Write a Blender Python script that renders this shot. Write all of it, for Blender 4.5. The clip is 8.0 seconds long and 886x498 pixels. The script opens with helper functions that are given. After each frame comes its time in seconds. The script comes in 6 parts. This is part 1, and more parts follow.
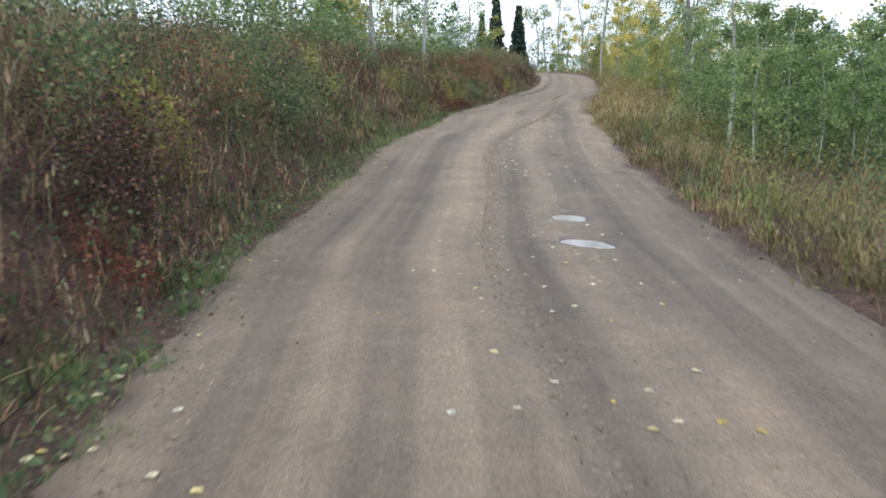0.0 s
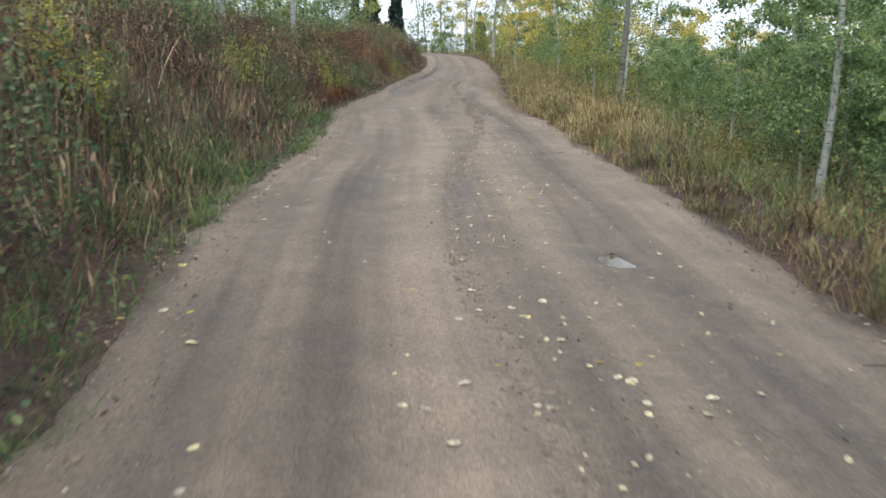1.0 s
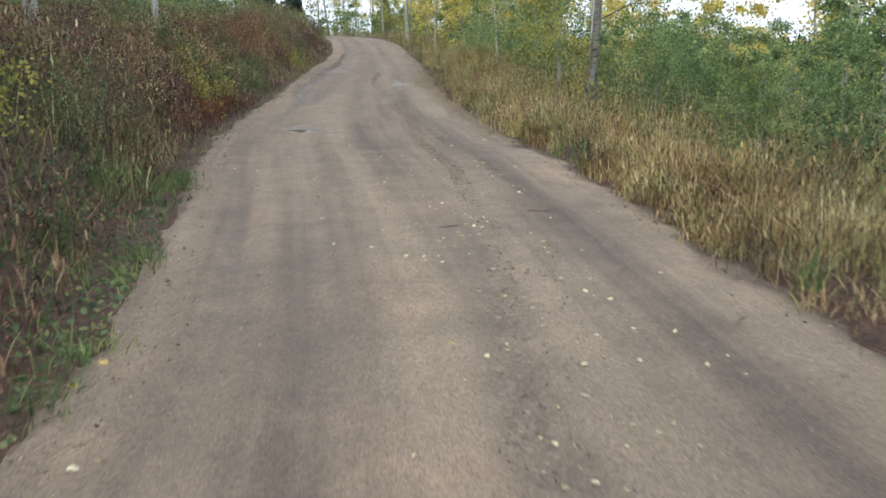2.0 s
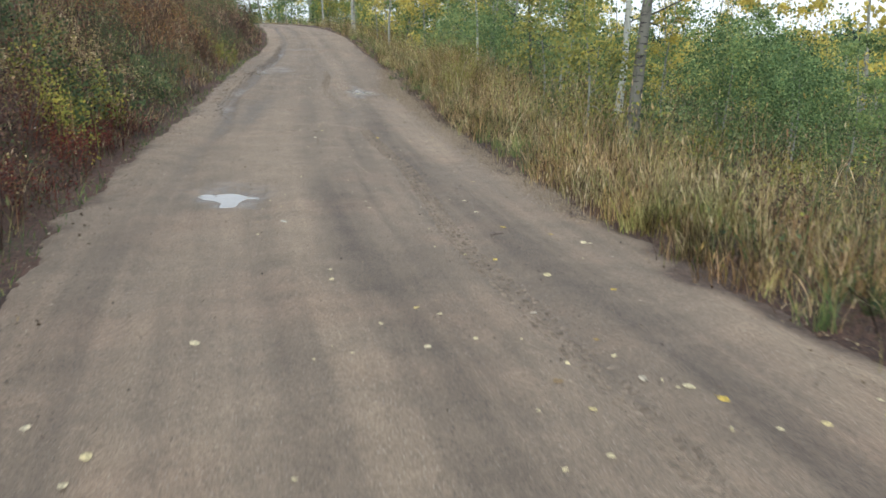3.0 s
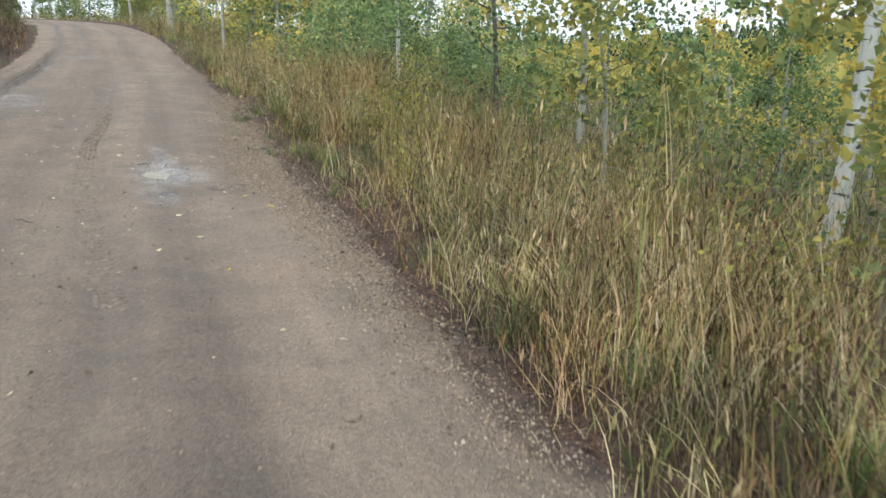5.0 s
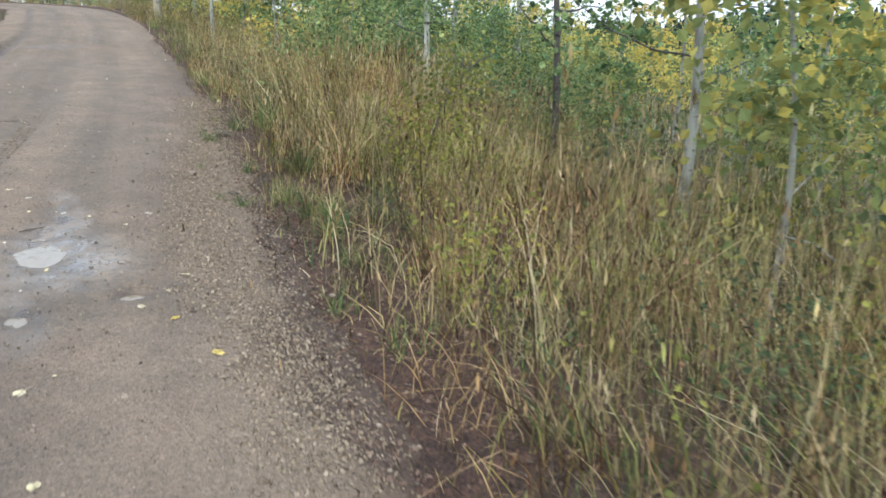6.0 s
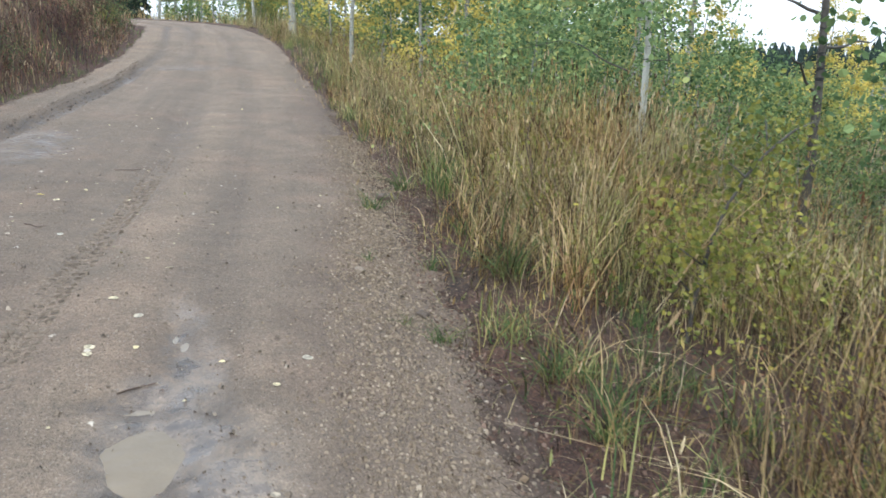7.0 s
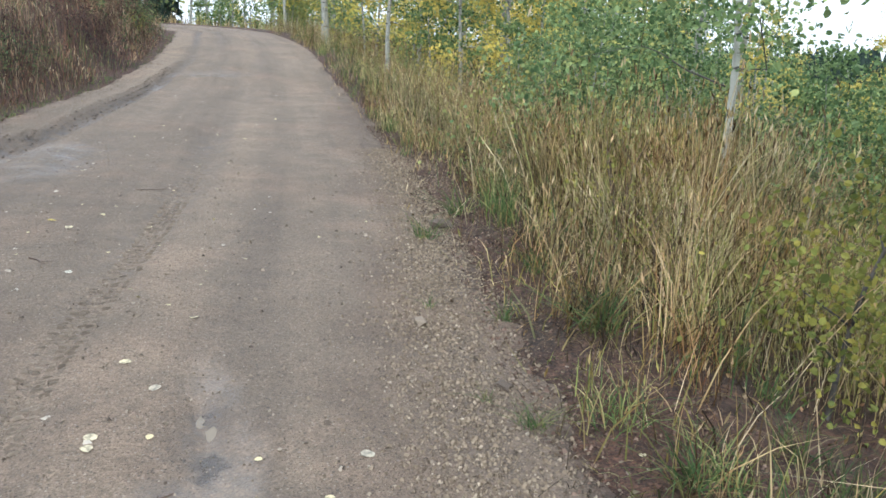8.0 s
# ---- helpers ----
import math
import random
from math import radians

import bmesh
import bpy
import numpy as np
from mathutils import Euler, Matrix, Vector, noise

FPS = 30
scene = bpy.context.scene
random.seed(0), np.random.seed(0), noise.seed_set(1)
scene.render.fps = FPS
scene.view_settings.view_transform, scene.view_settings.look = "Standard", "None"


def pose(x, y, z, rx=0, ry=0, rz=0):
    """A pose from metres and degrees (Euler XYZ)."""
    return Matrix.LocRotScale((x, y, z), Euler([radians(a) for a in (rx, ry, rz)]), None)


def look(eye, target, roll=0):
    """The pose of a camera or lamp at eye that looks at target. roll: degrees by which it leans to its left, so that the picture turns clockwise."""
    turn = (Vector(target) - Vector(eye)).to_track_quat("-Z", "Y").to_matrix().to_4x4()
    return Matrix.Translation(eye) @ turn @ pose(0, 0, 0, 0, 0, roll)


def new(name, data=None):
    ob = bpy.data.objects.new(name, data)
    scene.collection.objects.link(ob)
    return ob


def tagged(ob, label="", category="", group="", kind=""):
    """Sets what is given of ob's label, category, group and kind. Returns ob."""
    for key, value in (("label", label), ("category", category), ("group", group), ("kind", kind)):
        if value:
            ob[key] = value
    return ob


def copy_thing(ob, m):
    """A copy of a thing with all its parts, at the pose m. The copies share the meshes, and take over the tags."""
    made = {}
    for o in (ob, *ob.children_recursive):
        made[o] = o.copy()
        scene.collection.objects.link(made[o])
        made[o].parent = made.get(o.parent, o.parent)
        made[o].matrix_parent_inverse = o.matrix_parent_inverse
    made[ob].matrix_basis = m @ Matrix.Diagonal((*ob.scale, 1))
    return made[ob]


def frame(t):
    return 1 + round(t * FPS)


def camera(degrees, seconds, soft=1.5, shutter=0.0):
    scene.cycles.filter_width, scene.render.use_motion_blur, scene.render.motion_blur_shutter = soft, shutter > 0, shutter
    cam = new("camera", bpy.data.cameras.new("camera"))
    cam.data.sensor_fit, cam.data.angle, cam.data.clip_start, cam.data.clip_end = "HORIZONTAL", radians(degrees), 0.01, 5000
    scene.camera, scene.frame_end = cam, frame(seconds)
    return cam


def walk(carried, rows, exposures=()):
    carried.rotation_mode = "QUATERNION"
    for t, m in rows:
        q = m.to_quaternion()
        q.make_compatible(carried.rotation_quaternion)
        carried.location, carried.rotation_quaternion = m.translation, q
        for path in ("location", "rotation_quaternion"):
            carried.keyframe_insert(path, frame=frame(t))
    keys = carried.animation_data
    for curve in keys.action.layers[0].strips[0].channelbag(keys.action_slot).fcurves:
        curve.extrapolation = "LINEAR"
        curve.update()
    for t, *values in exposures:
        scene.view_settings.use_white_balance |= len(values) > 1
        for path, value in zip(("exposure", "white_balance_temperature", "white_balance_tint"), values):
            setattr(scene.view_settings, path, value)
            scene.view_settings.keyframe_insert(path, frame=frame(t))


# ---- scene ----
# seconds, place, yaw, pitch, roll
PATH = [
    (0.00, -0.000, -0.000, 1.600, 0.00, -10.76, -0.11),
    (0.20, -0.107, 1.741, 1.657, -1.62, -11.25, -1.80),
    (0.50, -0.257, 4.288, 1.719, -4.14, -11.90, -1.01),
    (0.60, -0.286, 5.126, 1.740, -5.24, -11.25, -1.08),
    (1.00, -0.249, 8.397, 1.802, -8.67, -12.05, -1.48),
    (1.20, -0.152, 9.951, 1.881, -10.31, -12.22, -0.82),
    (1.40, -0.032, 11.451, 1.976, -11.53, -12.19, -0.22),
    (1.50, 0.029, 12.175, 2.022, -12.51, -12.32, 0.06),
    (1.70, 0.151, 13.570, 2.109, -13.92, -12.97, 0.47),
    (2.00, 0.353, 15.632, 2.195, -15.24, -13.45, 0.29),
    (2.25, 0.544, 17.329, 2.244, -16.10, -13.71, -0.21),
    (2.50, 0.750, 19.014, 2.282, -17.06, -13.95, -0.89),
    (2.80, 0.992, 21.029, 2.327, -18.64, -14.15, -1.60),
    (3.00, 1.086, 22.381, 2.370, -19.69, -14.04, -1.27),
    (3.10, 1.208, 23.057, 2.387, -20.47, -13.84, -1.22),
    (3.20, 1.352, 23.730, 2.397, -21.01, -14.06, -1.14),
    (3.30, 1.508, 24.404, 2.401, -21.03, -14.02, -1.13),
    (3.50, 1.847, 25.750, 2.386, -21.12, -14.35, -1.06),
    (3.60, 2.001, 26.435, 2.366, -21.09, -14.75, -0.78),
    (3.80, 2.306, 27.810, 2.315, -21.26, -14.55, -0.32),
    (4.00, 2.634, 29.159, 2.281, -21.90, -13.90, -0.18),
    (4.20, 2.946, 30.430, 2.295, -22.10, -13.87, -0.04),
    (4.40, 3.256, 31.570, 2.310, -23.42, -14.05, -0.37),
    (4.50, 3.423, 32.079, 2.319, -24.27, -13.88, -0.67),
    (4.60, 3.623, 32.537, 2.327, -24.91, -13.86, -1.17),
    (4.70, 3.839, 33.014, 2.333, -26.62, -13.94, -1.35),
    (5.00, 4.351, 34.269, 2.348, -30.62, -13.74, -1.23),
    (5.25, 4.736, 35.162, 2.354, -32.03, -13.49, -1.51),
    (5.50, 5.100, 35.978, 2.362, -31.95, -13.55, -2.30),
    (5.80, 5.539, 36.935, 2.388, -30.70, -14.24, -2.98),
    (6.00, 5.801, 37.620, 2.354, -30.22, -14.62, -1.31),
    (6.20, 5.931, 38.283, 2.385, -28.62, -14.19, -0.52),
    (6.30, 5.968, 38.577, 2.407, -27.84, -14.20, -0.69),
    (6.40, 5.995, 38.845, 2.429, -27.02, -14.32, -1.20),
    (6.50, 6.014, 39.089, 2.449, -25.87, -14.34, -1.88),
    (6.70, 6.062, 39.495, 2.471, -24.27, -14.34, -2.77),
    (7.00, 6.087, 40.078, 2.480, -22.46, -13.64, -2.30),
    (7.20, 6.112, 40.370, 2.479, -21.72, -13.47, -2.17),
    (7.40, 6.132, 40.624, 2.480, -21.41, -13.09, -2.31),
    (7.50, 6.142, 40.741, 2.481, -21.08, -13.25, -2.29),
    (7.60, 6.156, 40.831, 2.481, -20.97, -13.38, -2.30),
    (8.00, 6.187, 41.016, 2.475, -20.59, -13.37, -2.37),
]
cam = camera(55.2, 8.0, soft=1.6, shutter=0.14)
walk(cam, [(t, pose(x, y, z, 90 + p, r, w)) for t, x, y, z, w, p, r in PATH], exposures=[(0.0, 0.86, 5720, 7), (1.5, 0.79, 5880, 7), (3.5, 0.78, 5920, 6), (4.5, 0.92, 5920, 6), (6.5, 1.12, 5650, 7), (8.0, 1.12, 5650, 7)])

# ---- sky: a bright overcast afternoon ----
SUN_UP, SUN_ROUND = 46.0, 215.0
world = bpy.data.worlds.new("overcast_sky")
scene.world = world
world.use_nodes = True
wn, wl = world.node_tree.nodes, world.node_tree.links
wn.clear()
sky = wn.new("ShaderNodeTexSky")
sky.sky_type = "NISHITA"
sky.sun_disc = False
sky.sun_elevation, sky.sun_rotation = radians(SUN_UP), radians(SUN_ROUND)
sky.air_density, sky.dust_density, sky.ozone_density = 1.0, 4.0, 1.0
pale = wn.new("ShaderNodeHueSaturation")
pale.inputs["Saturation"].default_value = 0.22
back = wn.new("ShaderNodeBackground")
back.inputs["Strength"].default_value = 0.15
wout = wn.new("ShaderNodeOutputWorld")
wl.new(sky.outputs[0], pale.inputs["Color"])
cloud = wn.new("ShaderNodeMix")
cloud.data_type = "RGBA"
cloud.inputs["Factor"].default_value = 0.65
cloud.inputs["B"].default_value = (6.6, 6.8, 7.1, 1)
wl.new(pale.outputs[0], cloud.inputs["A"])
wl.new(cloud.outputs["Result"], back.inputs["Color"])
wl.new(back.outputs[0], wout.inputs["Surface"])

sun_data = bpy.data.lights.new("sun", "SUN")
sun_data.energy, sun_data.angle, sun_data.color = 0.6, radians(30), (1.0, 0.96, 0.9)
sun = new("sun", sun_data)
a, e = radians(SUN_ROUND), radians(SUN_UP)
sun.matrix_world = look((0, 0, 60), (-math.sin(a) * math.cos(e) * 60, -math.cos(a) * math.cos(e) * 60, 60 - 60 * math.sin(e)))

# ---- materials ----
def material(name):
    m = bpy.data.materials.new(name)
    m.use_nodes = True
    n, l = m.node_tree.nodes, m.node_tree.links
    return m, n, l, n["Principled BSDF"]


def noise_tex(n, l, scale, detail=4.0, rough=0.55, coords="Object"):
    c = n.new("ShaderNodeTexCoord")
    t = n.new("ShaderNodeTexNoise")
    t.inputs["Scale"].default_value, t.inputs["Detail"].default_value, t.inputs["Roughness"].default_value = scale, detail, rough
    l.new(c.outputs[coords], t.inputs["Vector"])
    return t


def ramp(n, l, source, stops):
    r = n.new("ShaderNodeValToRGB")
    while len(r.color_ramp.elements) < len(stops):
        r.color_ramp.elements.new(0.5)
    for el, (p, c) in zip(r.color_ramp.elements, stops):
        el.position, el.color = p, (*c, 1)
    l.new(source, r.inputs[0])
    return r


def mix(n, l, kind, fac, a, b):
    m = n.new("ShaderNodeMix")
    m.data_type, m.blend_type = "RGBA", kind
    for sock, v in ((m.inputs["Factor"], fac), (m.inputs["A"], a), (m.inputs["B"], b)):
        if isinstance(v, (int, float)):
            sock.default_value = v
        elif isinstance(v, tuple):
            sock.default_value = (*v, 1)
        else:
            l.new(v, sock)
    return m.outputs["Result"]


def bump(n, l, bsdf, height, strength, distance):
    b = n.new("ShaderNodeBump")
    b.inputs["Strength"].default_value, b.inputs["Distance"].default_value = strength, distance
    l.new(height, b.inputs["Height"])
    l.new(b.outputs[0], bsdf.inputs["Normal"])
    return b


def leafy(name, stops, through_light=0.35, rough=0.55, spread=0.3, patches=()):
    """Thin plant matter: colour varies from piece to piece, and light comes through."""
    m, n, l, p = material(name)
    g = n.new("ShaderNodeNewGeometry")
    o = n.new("ShaderNodeObjectInfo")
    add = n.new("ShaderNodeMath")
    add.operation = "MULTIPLY_ADD"
    l.new(o.outputs["Random"], add.inputs[0])
    add.inputs[1].default_value = spread
    scl = n.new("ShaderNodeMath")
    scl.operation = "MULTIPLY"
    l.new(g.outputs["Random Per Island"], scl.inputs[0])
    scl.inputs[1].default_value = 1.0 - spread
    l.new(scl.outputs[0], add.inputs[2])
    r = ramp(n, l, add.outputs[0], stops)
    t = noise_tex(n, l, 1.7, 4)
    v = ramp(n, l, t.outputs["Fac"], [(0.36, (0.5, 0.52, 0.52)), (0.5, (1.0, 1.0, 1.0)), (0.64, (1.4, 1.37, 1.3))])
    tone = r.outputs[0]
    for size, lo, hi, amount, hue in patches:
        pn = noise_tex(n, l, size, 3)
        pk = ramp(n, l, pn.outputs["Fac"], [(lo, (0, 0, 0)), (hi, (amount, amount, amount))])
        tone = mix(n, l, "MULTIPLY", pk.outputs[0], tone, hue)
    col = mix(n, l, "MULTIPLY", 1.0, tone, v.outputs[0])
    l.new(col, p.inputs["Base Color"])
    p.inputs["Roughness"].default_value = rough
    p.inputs["Specular IOR Level"].default_value = 0.12
    tr = n.new("ShaderNodeBsdfTranslucent")
    l.new(col, tr.inputs["Color"])
    mx = n.new("ShaderNodeMixShader")
    mx.inputs[0].default_value = through_light
    l.new(p.outputs[0], mx.inputs[1])
    l.new(tr.outputs[0], mx.inputs[2])
    l.new(mx.outputs[0], n["Material Output"].inputs["Surface"])
    return m


LEAF_GREEN = leafy("aspen_leaf_green", [(0.0, (0.045, 0.08, 0.035)), (0.35, (0.12, 0.19, 0.08)), (0.8, (0.28, 0.36, 0.15)), (1.0, (0.52, 0.47, 0.15))], 0.32)
LEAF_DEEP = leafy("aspen_leaf_deep_green", [(0.0, (0.07, 0.115, 0.052)), (0.45, (0.17, 0.24, 0.1)), (0.88, (0.29, 0.36, 0.14)), (1.0, (0.48, 0.45, 0.15))], 0.48)
LEAF_MIXED = leafy("aspen_leaf_turning", [(0.0, (0.12, 0.17, 0.07)), (0.5, (0.25, 0.28, 0.1)), (1.0, (0.54, 0.43, 0.1))], 0.5)
LEAF_YELLOW = leafy("aspen_leaf_yellow", [(0.0, (0.42, 0.36, 0.09)), (0.6, (0.62, 0.5, 0.13)), (1.0, (0.5, 0.5, 0.16))], 0.5)
# dead stems coloured dark to carry the shade low in the grass
SHADE_THATCH = leafy("dead_stem_shade", [(0.0, (0.03, 0.022, 0.016)), (0.5, (0.07, 0.05, 0.033)), (0.8, (0.13, 0.09, 0.055)), (0.93, (0.08, 0.1, 0.04)), (1.0, (0.3, 0.22, 0.13))], 0.1, spread=0.0)
NEEDLE = leafy("conifer_needle", [(0.0, (0.014, 0.026, 0.022)), (1.0, (0.034, 0.052, 0.038))], 0.1)
GRASS_TAN = leafy("dry_grass", [(0.0, (0.05, 0.036, 0.022)), (0.26, (0.12, 0.085, 0.048)), (0.34, (0.35, 0.285, 0.145)), (0.54, (0.52, 0.42, 0.225)), (0.66, (0.74, 0.63, 0.42)), (0.75, (0.42, 0.3, 0.17)), (0.82, (0.22, 0.26, 0.09)), (0.93, (0.42, 0.41, 0.15)), (1.0, (0.26, 0.14, 0.09))], 0.2, spread=0.0, patches=[(0.9, 0.46, 0.58, 1.0, (0.98, 0.86, 0.78)), (0.5, 0.56, 0.68, 1.0, (0.8, 0.92, 0.66)), (1.6, 0.5, 0.6, 1.0, (0.66, 0.56, 0.5))])
GRASS_BROWN = leafy("browned_grass", [(0.0, (0.05, 0.036, 0.024)), (0.3, (0.13, 0.09, 0.05)), (0.55, (0.3, 0.21, 0.11)), (0.72, (0.46, 0.35, 0.2)), (0.82, (0.16, 0.18, 0.065)), (0.93, (0.3, 0.28, 0.1)), (1.0, (0.28, 0.14, 0.085))], 0.2, spread=0.0, patches=[(0.8, 0.5, 0.62, 1.0, (0.72, 0.92, 0.62))])
GRASS_GREEN = leafy("green_grass", [(0.0, (0.06, 0.105, 0.04)), (0.5, (0.12, 0.18, 0.065)), (0.85, (0.22, 0.25, 0.09)), (1.0, (0.36, 0.31, 0.14))], 0.35, spread=0.0)
GRASS_BANK = leafy("bank_grass", [(0.0, (0.035, 0.024, 0.02)), (0.3, (0.085, 0.05, 0.037)), (0.4, (0.27, 0.145, 0.095)), (0.6, (0.4, 0.27, 0.165)), (0.68, (0.6, 0.48, 0.32)), (0.8, (0.14, 0.13, 0.065)), (1.0, (0.25, 0.115, 0.08))], 0.18, spread=0.0, patches=[(0.4, 0.55, 0.68, 1.0, (0.75, 1.05, 0.7))])
SHRUB_GREEN = leafy("shrub_leaf_green", [(0.0, (0.055, 0.085, 0.045)), (0.6, (0.12, 0.16, 0.075)), (1.0, (0.26, 0.25, 0.11))], 0.35, spread=0.1)
SHRUB_PLUM = leafy("shrub_leaf_plum", [(0.0, (0.03, 0.02, 0.022)), (0.5, (0.085, 0.05, 0.042)), (0.8, (0.16, 0.092, 0.068)), (0.92, (0.1, 0.1, 0.06)), (1.0, (0.24, 0.18, 0.13))], 0.2, spread=0.15)
SEED_FLUFF = leafy("pale_seed_fluff", [(0.0, (0.4, 0.36, 0.3)), (1.0, (0.66, 0.63, 0.56))], 0.3, spread=0.0)
SHRUB_RUSSET = leafy("shrub_leaf_russet", [(0.0, (0.038, 0.022, 0.02)), (0.4, (0.11, 0.054, 0.04)), (0.7, (0.24, 0.12, 0.075)), (0.88, (0.34, 0.22, 0.12)), (1.0, (0.11, 0.12, 0.06))], 0.3, spread=0.15)
SHRUB_ORANGE = leafy("shrub_leaf_orange", [(0.0, (0.08, 0.04, 0.022)), (0.5, (0.22, 0.11, 0.05)), (1.0, (0.4, 0.24, 0.09))], 0.3, spread=0.1)
SHRUB_RED = leafy("weed_red", [(0.0, (0.06, 0.02, 0.018)), (0.6, (0.16, 0.045, 0.035)), (1.0, (0.26, 0.1, 0.06))], 0.25, spread=0.1)
SHRUB_YELLOW = leafy("shrub_leaf_yellow", [(0.0, (0.15, 0.18, 0.05)), (0.6, (0.3, 0.3, 0.075)), (1.0, (0.44, 0.36, 0.08))], 0.4, spread=0.15)
LITTER_LEAF = leafy("fallen_leaf", [(0.0, (0.52, 0.45, 0.31)), (0.4, (0.5, 0.43, 0.26)), (0.62, (0.52, 0.38, 0.07)), (0.8, (0.22, 0.15, 0.08)), (1.0, (0.48, 0.45, 0.37))], 0.1, spread=1.0)


def bark_material(name, base, dark, mark):
    m, n, l, p = material(name)
    c = n.new("ShaderNodeTexCoord")
    mp = n.new("ShaderNodeMapping")
    mp.inputs["Scale"].default_value = (5, 5, 1.6)
    l.new(c.outputs["Object"], mp.inputs["Vector"])
    t = n.new("ShaderNodeTexNoise")
    t.inputs["Scale"].default_value, t.inputs["Detail"].default_value = 2.2, 5
    l.new(mp.outputs[0], t.inputs["Vector"])
    r = ramp(n, l, t.outputs["Fac"], [(0.3, dark), (0.5, base), (0.75, base)])
    mp2 = n.new("ShaderNodeMapping")
    mp2.inputs["Scale"].default_value = (3, 3, 14)
    l.new(c.outputs["Object"], mp2.inputs["Vector"])
    v = n.new("ShaderNodeTexNoise")
    v.inputs["Scale"].default_value, v.inputs["Detail"].default_value = 1.6, 3
    l.new(mp2.outputs[0], v.inputs["Vector"])
    k = ramp(n, l, v.outputs["Fac"], [(0.6, (0, 0, 0)), (0.66, (1, 1, 1))])
    col = mix(n, l, "MIX", k.outputs[0], r.outputs[0], mark)
    l.new(col, p.inputs["Base Color"])
    p.inputs["Roughness"].default_value = 0.8
    bump(n, l, p, v.outputs["Fac"], 0.5, 0.02)
    return m


BARK = bark_material("aspen_bark", (0.3, 0.3, 0.255), (0.13, 0.13, 0.11), (0.05, 0.045, 0.04))
# darker copy of the aspen bark: a trunk's shaded side put into the colour
BARK_SHADED = bark_material("shaded_aspen_bark", (0.17, 0.16, 0.13), (0.08, 0.075, 0.06), (0.035, 0.03, 0.028))
BARK_WHITE = bark_material("white_aspen_bark", (0.52, 0.52, 0.46), (0.3, 0.3, 0.26), (0.05, 0.045, 0.04))
BARK_DARK = bark_material("dead_bark", (0.09, 0.08, 0.07), (0.04, 0.035, 0.03), (0.02, 0.02, 0.02))


def twig_material():
    m, n, l, p = material("twig")
    t = noise_tex(n, l, 9)
    r = ramp(n, l, t.outputs["Fac"], [(0.3, (0.06, 0.04, 0.03)), (0.7, (0.16, 0.11, 0.08))])
    l.new(r.outputs[0], p.inputs["Base Color"])
    p.inputs["Roughness"].default_value = 0.85
    return m


TWIG = twig_material()


def verge_mix(n, l, c):
    """Dark crumbly soil where the road gives out."""
    at = n.new("ShaderNodeAttribute")
    at.attribute_name = "verge"
    t = noise_tex(n, l, 13, 7, 0.75)
    r = ramp(n, l, t.outputs["Fac"], [(0.36, (0.022, 0.013, 0.0095)), (0.52, (0.068, 0.039, 0.028)), (0.68, (0.165, 0.108, 0.078))])
    k = n.new("ShaderNodeMath")
    k.operation = "MULTIPLY"
    l.new(at.outputs["Fac"], k.inputs[0])
    k.inputs[1].default_value = 0.85
    return mix(n, l, "MIX", k.outputs[0], c, r.outputs[0])


